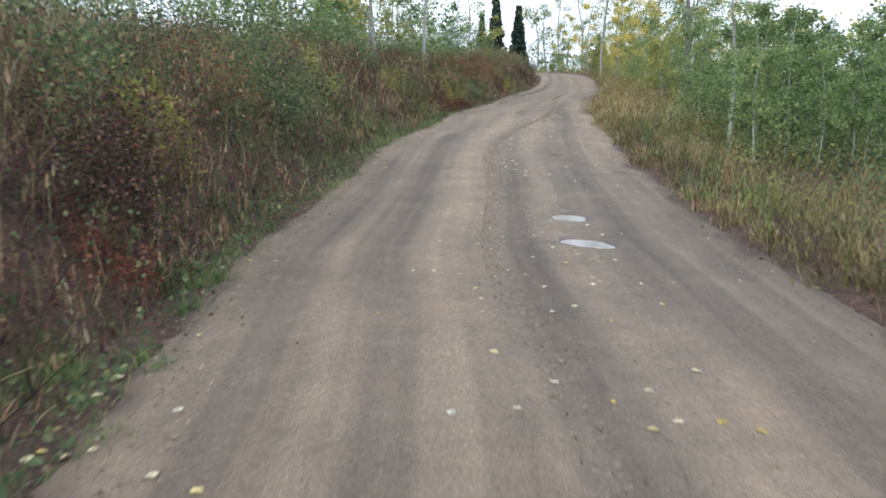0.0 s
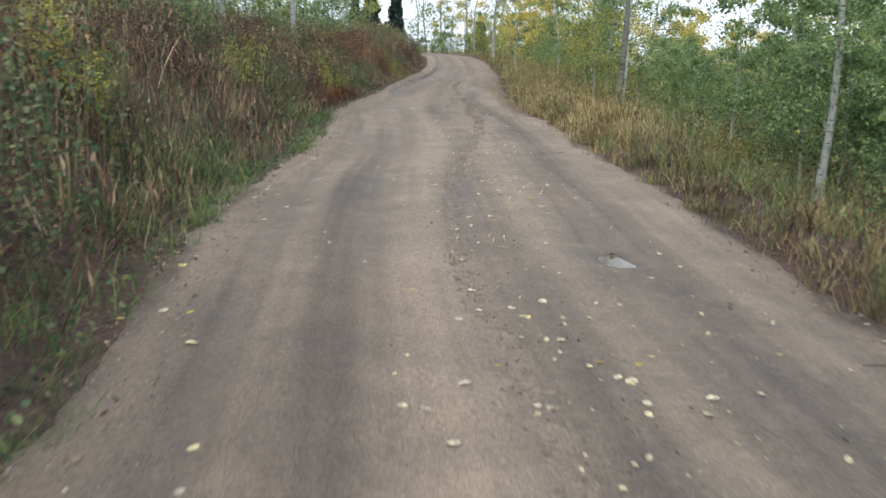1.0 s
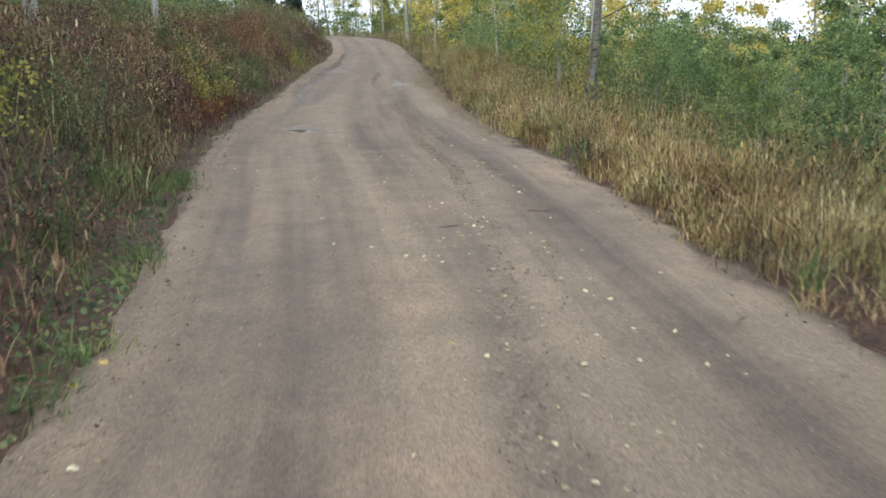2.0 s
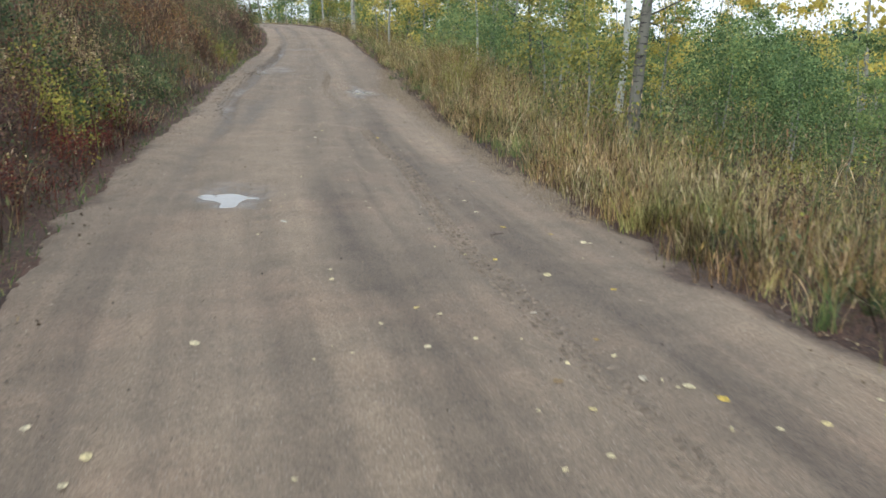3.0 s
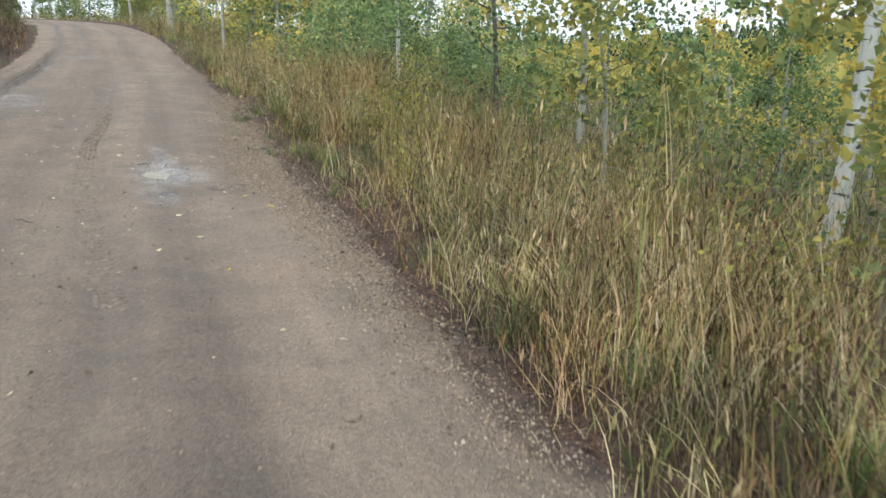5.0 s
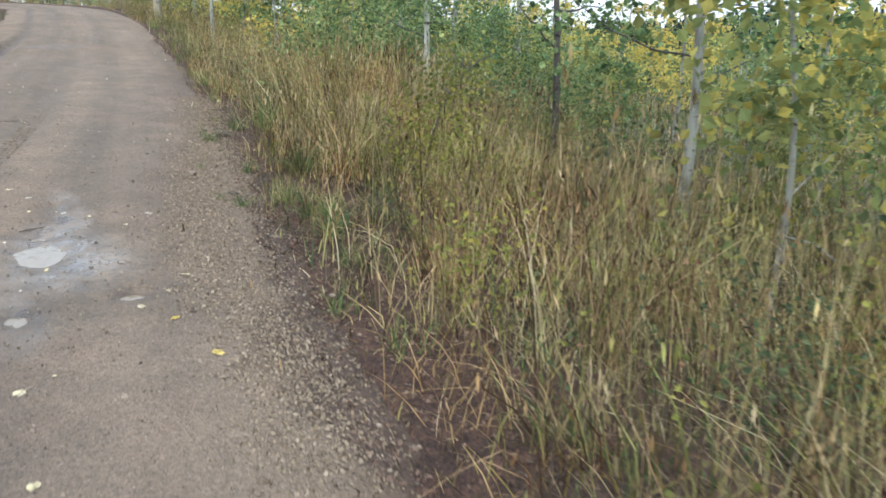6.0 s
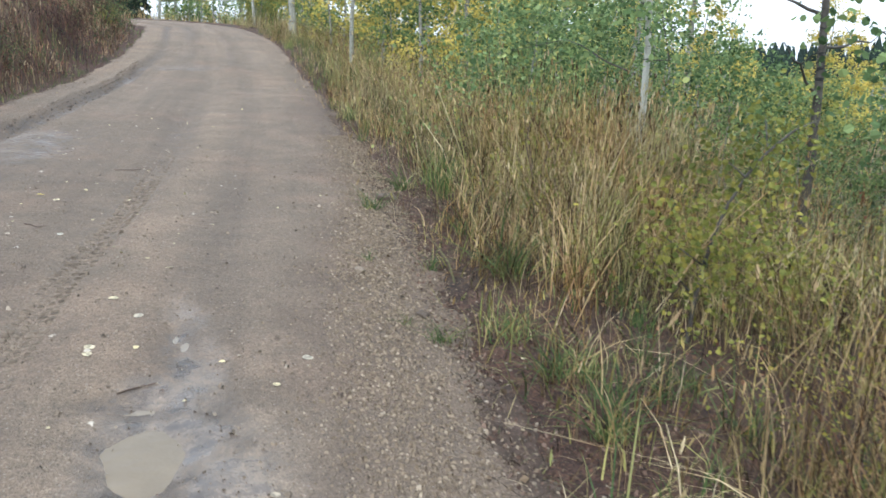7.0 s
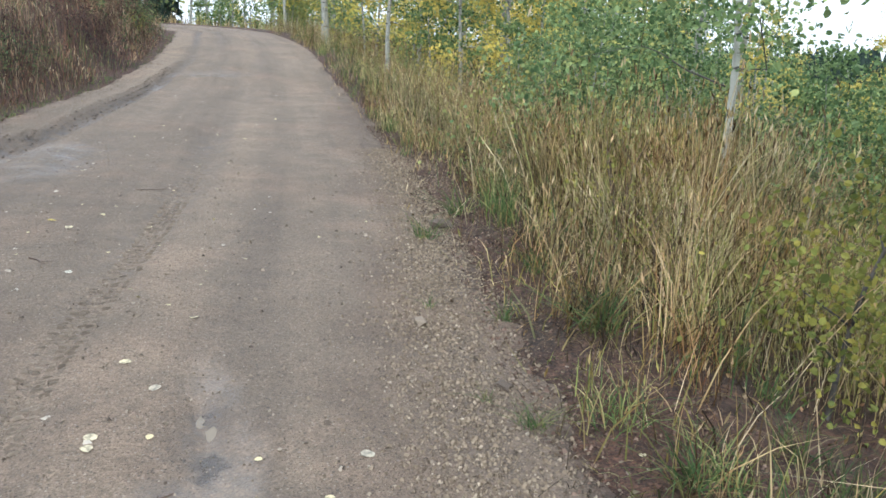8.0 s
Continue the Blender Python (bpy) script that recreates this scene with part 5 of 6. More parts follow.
undergrowth("green weeds topping the bank", 26000, 13, 66, 1.9, 6.5, -1, 0.2, 1.25, 0.036, SHRUB_GREEN, 0.8, 86)
undergrowth("pale fluffy seed heads among bank weeds", 2600, 1, 60, 0.4, 4.0, -1, 0.35, 1.1, 0.02, SEED_FLUFF, 0.9, 87, 1.0, 0.4)
undergrowth("grey-green leaves of low weeds on the bank", 10000, 2, 36, 0.25, 3.6, -1, 0.03, 0.8, 0.03, SHRUB_GREEN, 1.4, 82, 1.0, 0.5)
undergrowth("broad green leaves at the bank foot", 8500, 1, 24, -0.08, 1.0, -1, 0.02, 0.3, 0.036, SHRUB_GREEN, 1.2, 66, 1.0, 0.6, True)
undergrowth("leafy green weeds on the cut bank", 20000, 0, 74, 0.25, 7, -1, 0.03, 0.85, 0.04, SHRUB_GREEN, 0.8, 42)
undergrowth("leafy green weeds beneath the aspens", 52000, 4, 100, 3.0, 22, 1, 0.05, 1.3, 0.085, SHRUB_GREEN, 0.5, 43, 1.4)
undergrowth("yellowing weeds beneath the aspens", 22000, 4, 100, 2.0, 20, 1, 0.05, 1.1, 0.045, SHRUB_YELLOW, 0.6, 44, 1.3)
undergrowth("yellow-green weeds in the dry grass", 28000, 5, 72, 0.5, 4.5, 1, 0.15, 1.15, 0.03, SHRUB_YELLOW, 2.0, 46, 1.0, 0.45)
undergrowth("brown seeding weeds in the dry grass", 34000, 5, 72, 0.5, 4.5, 1, 0.1, 1.0, 0.026, SHRUB_RUSSET, 2.2, 67, 1.0, 0.5)
undergrowth("dark green weeds in the dry grass", 26000, 5, 72, 0.3, 4.5, 1, 0.02, 0.55, 0.04, SHRUB_GREEN, 1.1, 47)
undergrowth("green weeds under the trees above the bank", 18000, 0, 110, 7, 24, -1, 0.05, 1.3, 0.1, SHRUB_GREEN, 0.5, 45)

def weed_patch(label, x0, y0, reach, n, lo, hi, leaf, mat, full=False):
    """One drift of weeds of a kind: leaves along thin upright stems."""
    stems = max(8, n // 22)
    sx, sy = gr.normal(x0, reach * 0.5, stems), gr.normal(y0, reach * 0.7, stems)
    off_road = sides(sx, sy)[0] > 0.02
    sx, sy = sx[off_road], sy[off_road]
    stems = len(sx)
    base = land(sx, sy)
    tall = gr.uniform(lo + 0.4 * (hi - lo), hi, stems)
    pick = gr.integers(0, stems, n)
    up = gr.uniform(0, 1, n) ** 0.6
    pos = np.stack([sx[pick] + gr.normal(0, 0.05, n), sy[pick] + gr.normal(0, 0.05, n), base[pick] + lo * 0.3 + (tall[pick] - lo * 0.3) * up], 1)
    leaves = leaf_quads(pos, leaf, gr, full=full)
    v, q, _ = blades(sx, sy, base - 0.02, tall, gr, 0.008, 0.1, 0.2)
    vv, qq = join(leaves, (v, q))
    return tagged(new("weed_patch", mesh_quads("weed_patch", vv, qq, [mat], False)), label, "weeds", kind="stuff")


for label, mat, leaf, full, places in (
        ("drift of broad blue-green weeds on the bank", SHRUB_GREEN, 0.045, True, ((-3.1, 7.2, 0.6, 800, 0.5, 1.1), (-1.95, 21.5, 0.7, 1300, 0.4, 1.15), (-3.6, 22.5, 1.5, 2600, 0.5, 1.6), (0.75, 37.0, 0.5, 500, 0.05, 0.75), (0.1, 35.0, 0.6, 600, 0.3, 0.9), (1.3, 39.8, 0.6, 800, 0.05, 0.8), (-0.2, 35.5, 0.8, 1300, 0.4, 1.1), (5.2, 64.0, 1.0, 1200, 0.3, 1.2), (6.6, 68.5, 0.9, 1200, 0.3, 1.2), (-2.8, 14.5, 1.2, 1300, 0.4, 1.2))),
        ("drift of yellow-green weeds on the bank", SHRUB_YELLOW, 0.034, True, ((-2.75, 8.2, 0.4, 800, 0.4, 1.0), (0.55, 36.2, 0.4, 700, 0.1, 0.9), (0.1, 33.8, 0.5, 800, 0.3, 1.0), (3.8, 52.0, 0.7, 800, 0.1, 0.8), (-2.4, 16.5, 0.5, 700, 0.3, 1.0))),
        ("pale straw-coloured stems among bank weeds", GRASS_TAN, 0.03, False, ((0.2, 36.4, 0.6, 900, 0.2, 1.0), (0.7, 38.6, 0.7, 900, 0.2, 1.0), (-0.4, 33.6, 0.6, 700, 0.2, 1.0), (-0.8, 30.6, 0.8, 700, 0.2, 1.0))),
        ("drift of dark plum weeds on the bank", SHRUB_PLUM, 0.03, False, ((-2.6, 6.4, 0.7, 1900, 0.1, 0.85), (-2.5, 19.8, 1.0, 2200, 0.2, 1.0), (-1.6, 26.0, 1.0, 1600, 0.2, 0.9), (0.3, 40.5, 0.8, 1500, 0.2, 1.0), (4.4, 57.0, 1.0, 1800, 0.2, 1.0), (5.6, 61.0, 1.0, 1800, 0.2, 0.9))),
        ("drift of orange-brown weeds on the bank", SHRUB_ORANGE, 0.032, False, ((2.5, 50.0, 1.4, 2600, 0.3, 1.2), (1.5, 45.0, 1.0, 1800, 0.3, 1.1), (0.2, 42.5, 0.9, 1500, 0.3, 1.2), (-2.9, 11.0, 0.6, 900, 0.3, 1.0))),
        ("drift of dark red stalks at the bank foot", SHRUB_RED, 0.026, False, ((0.15, 33.3, 0.5, 1300, 0.05, 0.5), (0.55, 34.8, 0.4, 1100, 0.03, 0.45), (0.85, 36.2, 0.4, 800, 0.03, 0.4), (-0.2, 31.2, 0.6, 1000, 0.05, 0.45), (-2.2, 5.6, 0.4, 700, 0.05, 0.4)))):
    for place in places:
        weed_patch(label, *place, leaf, mat, full)

# ---- far wooded ridge beyond the aspens ----
def ridge():
    r = np.random.default_rng(61)
    n = 2600
    az = radians(1) * r.uniform(12, 96, n)
    dist = r.uniform(240, 300, n)
    x, y = 6 + np.sin(az) * dist, 41 + np.cos(az) * dist
    crest = np.interp(np.degrees(az), (12, 25, 38, 43, 47, 52, 58, 72, 96), (2.0, 4.0, 3.0, 4.0, 6.0, 8.0, 10.0, 9.5, 5.0))
    z0 = (crest + 4) * (dist - 240) / 60 - 6
    pieces = []
    for xx, yy, zz in zip(x, y, z0):
        h = r.uniform(3.0, 5.5)
        w = h * 0.26
        pieces.append(tube([(xx, yy, zz - 1), (xx, yy, zz + h * 0.25), (xx, yy, zz + h * 0.6), (xx, yy, zz + h)], [w * 0.9, w, w * 0.62, 0.2], 5))
    v, q = join(*pieces)
    return tagged(new("far_woods", mesh_quads("far_woods", v, q, [NEEDLE], False)), "dark conifer woods on a far ridge", "woods", kind="stuff")


ridge()


def far_thicket():
    """Slim low crowns beyond the gap, yellow in patches and green in others, too many to count."""
    r = np.random.default_rng(62)
    n = 250
    az, dist = np.radians(r.uniform(30, 64, n)), 26 + 150 * r.uniform(0, 1, n) ** 1.7
    cx, cy = 5 + np.sin(az) * dist, 37 + np.cos(az) * dist
    open_line = np.array([open_sky(a, b) for a, b in zip(cx, cy)])
    hh = r.uniform(1.5, 3.0, n) + (dist - 24) * 0.012
    hh = np.where(open_line, 1.4, hh)
    base = land(cx, cy)
    gold_patch = wobble(cx, cy, 0.06, 64) + r.normal(0, 0.12, n) > -0.2
    for label, mat, pickset in (("low yellow aspens beyond the gap", LEAF_YELLOW, np.where(gold_patch)[0]), ("low green scrub beyond the gap", LEAF_GREEN, np.where(~gold_patch)[0])):
        pick = np.repeat(pickset, 240)
        up = r.uniform(0.08, 1.0, len(pick))
        wide = hh[pick] * 0.26 * np.sin(np.pi * np.clip(up, 0.12, 0.97)) ** 0.6
        pos = np.stack([cx[pick] + r.normal(0, 1, len(pick)) * wide, cy[pick] + r.normal(0, 1, len(pick)) * wide, base[pick] + up * hh[pick]], 1)
        leaves = leaf_quads(pos, 0.05 + 0.0018 * dist[pick], r)
        poles = [tube([(cx[i], cy[i], base[i] - 0.1), (cx[i] + 0.05, cy[i], base[i] + hh[i] * 0.95)], [0.05, 0.015], 5) for i in pickset]
        v, q = join(leaves, *poles)
        idx = np.concatenate([np.zeros(len(leaves[1])), np.ones(len(q) - len(leaves[1]))])
        tagged(new("far_thicket", mesh_quads("far_thicket", v, q, [mat, BARK], False, idx)), label, "thicket", kind="stuff")


far_thicket()

# ---- loose stones, leaves and sticks on the road ----
def pebble_mesh(seed, name="stone"):
    bm = bmesh.new()
    bmesh.ops.create_icosphere(bm, subdivisions=1 + seed % 2, radius=1)
    for v in bm.verts:
        k = 1 + 0.55 * noise.noise(v.co * 1.5 + Vector((seed * 7.1, 0, 0)))
        v.co = Vector((v.co.x * k, v.co.y * k * 0.75, v.co.z * k * 0.5))
    me = bpy.data.meshes.new(name)
    bm.to_mesh(me)
    bm.free()
    me.materials.append(STONE)
    return me


stone_meshes = [pebble_mesh(i) for i in range(5)]


def surface(x, y):
    """Top of whatever lies open at a place: road or verge."""
    d, _ = sides(np.array([x]), np.array([y]))
    g = float(land(np.array([x]), np.array([y]))[0])
    if d[0] < 0.25:
        zr = road_height(x, y)
        return max(zr, g - 0.16 * float(smooth(0.0, 0.5, -d)[0]))
    return g


def stone(x, y, size, turn, label="pale angular stone on the road shoulder"):
    ob = new("stone", pr.choice(stone_meshes))
    ob.matrix_basis = pose(x, y, surface(x, y) + size * 0.08, pr.uniform(-8, 8), pr.uniform(-8, 8), turn) @ Matrix.Scale(size, 4)
    return tagged(ob, label, "stone", "stones by the road")


stone(8.47, 46.98, 0.1, 20, "flat pale stone at the grass edge")
stone(5.69, 37.19, 0.055, 30)
stone(5.54, 35.86, 0.03, 80)
stone(6.35, 38.63, 0.03, 10)
stone(3.78, 35.86, 0.03, 140)
stone(7.61, 44.96, 0.06, 60)
stone(7.71, 44.15, 0.045, 100)
for i in range(70):
    y = pr.uniform(2, 56)
    if pr.random() < 0.6:
        x = float(np.interp(y, RIGHT[:20, 1], RIGHT[:20, 0])) - abs(pr.gauss(0, 0.35)) + 0.1
    else:
        x = float(np.interp(y, LEFT[:21, 1], LEFT[:21, 0])) + abs(pr.gauss(0, 0.35)) - 0.1
    stone(x, y, pr.uniform(0.01, 0.024), pr.uniform(0, 360))


def gravel():
    r = np.random.default_rng(71)
    n = 6000
    y = r.uniform(0, 60, n)
    right = r.uniform(0, 1, n) < 0.62
    near = (r.uniform(0, 1, n) < 0.5) & right
    y[near] = r.uniform(38, 52, near.sum())
    x = np.where(right, np.interp(y, RIGHT[:20, 1], RIGHT[:20, 0]) + 0.15 - np.abs(r.normal(0, 0.45, n)), np.interp(y, LEFT[:21, 1], LEFT[:21, 0]) - 0.12 + np.abs(r.normal(0, 0.35, n)))
    s = 0.0025 + 0.008 * r.uniform(0, 1, n) ** 3
    k = r.uniform(0, 1, n) < 0.2
    x[k] = (np.interp(y, LEFT[:21, 1], LEFT[:21, 0]) + r.uniform(0.1, 0.9, n) * 4.4)[k]
    row = np.searchsorted(ryy[:, 48], y, side="left").clip(0, len(ryy) - 1)
    col = np.argmin(np.abs(rxx[row] - x[:, None]), axis=1)
    z = np.maximum(road_z[row, col], land(x, y) - 0.16 * smooth(0.0, 0.5, -sides(x, y)[0]))
    c = np.array([(-1, -1, -1), (1, -1, -1), (1, 1, -1), (-1, 1, -1), (-1, -1, 1), (1, -1, 1), (1, 1, 1), (-1, 1, 1)], float) * np.array([1, 0.8, 0.6])
    a = r.uniform(0, 6.28, n)
    off = c[None] * r.uniform(0.55, 1.15, (n, 8, 3)) * s[:, None, None]
    ox, oy = off[..., 0] * np.cos(a)[:, None] - off[..., 1] * np.sin(a)[:, None], off[..., 0] * np.sin(a)[:, None] + off[..., 1] * np.cos(a)[:, None]
    v = np.stack([x[:, None] + ox, y[:, None] + oy, z[:, None] + off[..., 2] + s[:, None] * 0.25], -1).reshape(-1, 3)
    f = np.array([(0, 3, 2, 1), (4, 5, 6, 7), (0, 1, 5, 4), (1, 2, 6, 5), (2, 3, 7, 6), (3, 0, 4, 7)])
    q = (np.arange(n)[:, None, None] * 8 + f[None]).reshape(-1, 4)
    return tagged(new("gravel", mesh_quads("gravel", v, q, [STONE], False)), "loose tan gravel along the road edges", "gravel", kind="stuff")


gravel()


def leaf_mesh(seed):
    """A rounded aspen leaf with a point, a slight curl and a stalk."""
    r = random.Random(seed)
    n = 12
    rim = []
    for i in range(n):
        t = 2 * math.pi * i / n
        k = 0.5 * (1 + 0.12 * math.cos(t)) * (1.15 if i == 0 else 1) * r.uniform(0.93, 1.05)
        x, y = k * math.cos(t), k * 0.9 * math.sin(t)
        rim.append((x, y, 0.05 * abs(math.sin(t)) * r.uniform(0.2, 1.6) + 0.02 * r.random() + 0.03))
    v = [(0, 0, 0.02)] + rim + [(-0.47, 0.02, 0.05), (-0.47, -0.02, 0.05), (-0.95, 0.05, 0.06), (-0.95, 0.035, 0.06)]
    f = [(0, 1 + i, 1 + (i + 1) % n) for i in range(n)] + [(n + 1, n + 2, n + 4, n + 3)]
    me = bpy.data.meshes.new("fallen_leaf")
    me.from_pydata(v, [], f)
    me.materials.append(LITTER_LEAF)
    return me


def bed_height(x, y):
    row = np.searchsorted(ryy[:, 48], y, side="left").clip(0, len(ryy) - 1)
    col = np.argmin(np.abs(rxx[row] - x[:, None]), axis=1)
    return np.maximum(road_z[row, col], land(x, y) - 0.16 * smooth(0.0, 0.5, -sides(x, y)[0]))


def crumbs(name, label, category, x, y, s, mat, r, high=1.0):
    """Small angular chips, each a skewed ridge half sunk in the dirt."""
    n = len(x)
    z = bed_height(x, y)
    a = r.uniform(0, 6.28, n)[:, None] + np.array([[0, 1.57, 3.14, 4.71]]) + r.uniform(-0.5, 0.5, (n, 4))
    rad = s[:, None] * r.uniform(0.6, 1.2, (n, 4))
    low = np.stack([x[:, None] + rad * np.cos(a), y[:, None] + rad * np.sin(a), np.broadcast_to(z[:, None] - 0.002, (n, 4))], -1)
    top = np.stack([x + r.normal(0, 0.25, n) * s, y + r.normal(0, 0.25, n) * s, z + high * s * r.uniform(0.5, 1.1, n)], -1)[:, None]
    off = low - top
    ridge_a, ridge_b = top[:, 0] + 0.3 * (off[:, 0] + off[:, 3]) * np.array([1, 1, 0.2]), top[:, 0] + 0.3 * (off[:, 1] + off[:, 2]) * np.array([1, 1, 0.2])
    v = np.concatenate([low, ridge_a[:, None], ridge_b[:, None]], 1).reshape(-1, 3)
    f = np.array([(0, 1, 5, 4), (2, 3, 4, 5)])
    q = (np.arange(n)[:, None, None] * 6 + f[None]).reshape(-1, 4)
    return tagged(new(name, mesh_quads(name, v, q, [mat], False)), label, category, kind="stuff")


def edges_at(y):
    return np.interp(y, LEFT[:21, 1], LEFT[:21, 0]), np.interp(y, RIGHT[:20, 1], RIGHT[:20, 0])


def loose_bits():
    r = np.random.default_rng(73)
    n = 24000
    y = 40.5 + 12 * r.uniform(0, 1, n) ** 1.2
    l, rt = edges_at(y)
    crumbs("gravel", "fine pale grit pressed into the road", "gravel", l + (rt - l) * r.uniform(0.05, 0.98, n), y, 0.0025 + 0.0065 * r.uniform(0, 1, n) ** 2.2, STONE, r)
    n = 60000
    y = np.where(r.uniform(0, 1, n) < 0.33, r.uniform(29, 40, n), r.uniform(40, 51, n))
    l, rt = edges_at(y)
    x = rt - np.interp(y, (30, 36, 41, 43, 45, 47.5), (0.2, 0.28, 0.32, 0.5, 0.4, 0.12)) + np.interp(y, (30, 41, 43), (0.13, 0.15, 0.2)) * r.normal(0, 1, n)
    crumbs("gravel", "loose pale gravel heaped along the shoulder", "gravel", x, y, 0.003 + 0.011 * r.uniform(0, 1, n) ** 2.4, GRAVEL_TAN, r)
    n = 900
    y = r.uniform(31, 50, n)
    l, rt = edges_at(y)
    crumbs("stone_flakes", "small flat stone flakes strewn over the road", "stone flakes", l + (rt - l) * r.uniform(0.04, 0.97, n), y, 0.006 + 0.016 * r.uniform(0, 1, n) ** 2, STONE, r)
    n = 380
    y = r.uniform(42, 57, n)
    l, rt = edges_at(y)
    crumbs("stone_flakes", "thin pale flakes and leaf scraps on the damp road", "stone flakes", l + (rt - l) * r.uniform(0.14, 0.72, n), y, 0.008 + 0.024 * r.uniform(0, 1, n) ** 1.6, FLAKE, r, 0.3)
    n = 2400
    y = 38 + 23 * r.uniform(0, 1, n) ** 0.7
    l, rt = edges_at(y)
    rim = np.interp(y, TRACKS[1][0], TRACKS[1][1]) + 0.012 * np.sin(y * 0.7 + 1) - 0.028
    crumbs("dirt_clods", "dark clods broken from the rim of the wet rut", "dirt clods", l + (rt - l) * (rim + 0.011 * r.normal(0, 1, n)), y, 0.004 + 0.022 * r.uniform(0, 1, n) ** 3, CLOD, r)
    n = 5000
    y = r.uniform(22, 52, n)
    l, rt = edges_at(y)
    crumbs("dirt_clods", "dark crumbs strewn over the road", "dirt clods", l + (rt - l) * r.uniform(0.03, 0.97, n), y, 0.002 + 0.012 * r.uniform(0, 1, n) ** 4, CLOD, r)
    n = 5000
    y = r.uniform(1, 22, n)
    l, rt = edges_at(y)
    crumbs("gravel", "pale grit along the foot of the bank", "gravel", l + 0.1 + 0.2 * r.normal(0, 1, n), y, 0.003 + 0.012 * r.uniform(0, 1, n) ** 3, STONE, r)
    n = 7000
    y = r.uniform(2, 33, n)
    l, rt = edges_at(y)
    mid = np.interp(y, TRACKS[0][0], TRACKS[0][1]) + 0.012 * np.sin(y * 0.7)
    mid = np.where(r.uniform(0, 1, n) < 0.3, mid + 0.085, mid)
    x = l + (rt - l) * (mid + r.normal(0, 0.022, n))
    crumbs("dirt_clods", "dark crumbled dirt thrown up along the wheel track", "dirt clods", x, y, 0.0025 + 0.011 * r.uniform(0, 1, n) ** 3, CLOD, r)
    n = 16000
    y = r.uniform(37, 53, n)
    l, rt = edges_at(y)
    x = rt + r.uniform(-0.2, 0.7, n)
    crumbs("dirt_clods", "dark crumbled soil on the verge", "dirt clods", x, y, 0.004 + 0.013 * r.uniform(0, 1, n) ** 2.5, CLOD_RED, r)


def clod_material(name, stops):
    m, n, l, p = material(name)
    t = noise_tex(n, l, 40, 4)
    g = n.new("ShaderNodeNewGeometry")
    r1 = ramp(n, l, g.outputs["Random Per Island"], stops)
    r2 = ramp(n, l, t.outputs["Fac"], [(0.3, (0.7, 0.7, 0.7)), (0.7, (1.2, 1.2, 1.2))])
    l.new(mix(n, l, "MULTIPLY", 1.0, r1.outputs[0], r2.outputs[0]), p.inputs["Base Color"])
    p.inputs["Roughness"].default_value = 0.95
    return m


CLOD = clod_material("dark_clod", [(0.0, (0.063, 0.048, 0.036)), (0.5, (0.126, 0.097, 0.074)), (1.0, (0.24, 0.19, 0.148))])
CLOD_RED = clod_material("reddish_clod", [(0.0, (0.06, 0.036, 0.025)), (0.5, (0.13, 0.078, 0.054)), (1.0, (0.24, 0.165, 0.12))])
GRAVEL_TAN = clod_material("tan_gravel", [(0.0, (0.15, 0.11, 0.073)), (0.5, (0.24, 0.184, 0.124)), (0.9, (0.31, 0.245, 0.168)), (1.0, (0.42, 0.345, 0.25))])
FLAKE = clod_material("pale_flake", [(0.0, (0.16, 0.12, 0.085)), (0.4, (0.34, 0.28, 0.21)), (1.0, (0.55, 0.49, 0.4))])
RIDGE = clod_material("dirt_ridge", [(0.0, (0.13, 0.102, 0.075)), (1.0, (0.24, 0.188, 0.14))])
loose_bits()


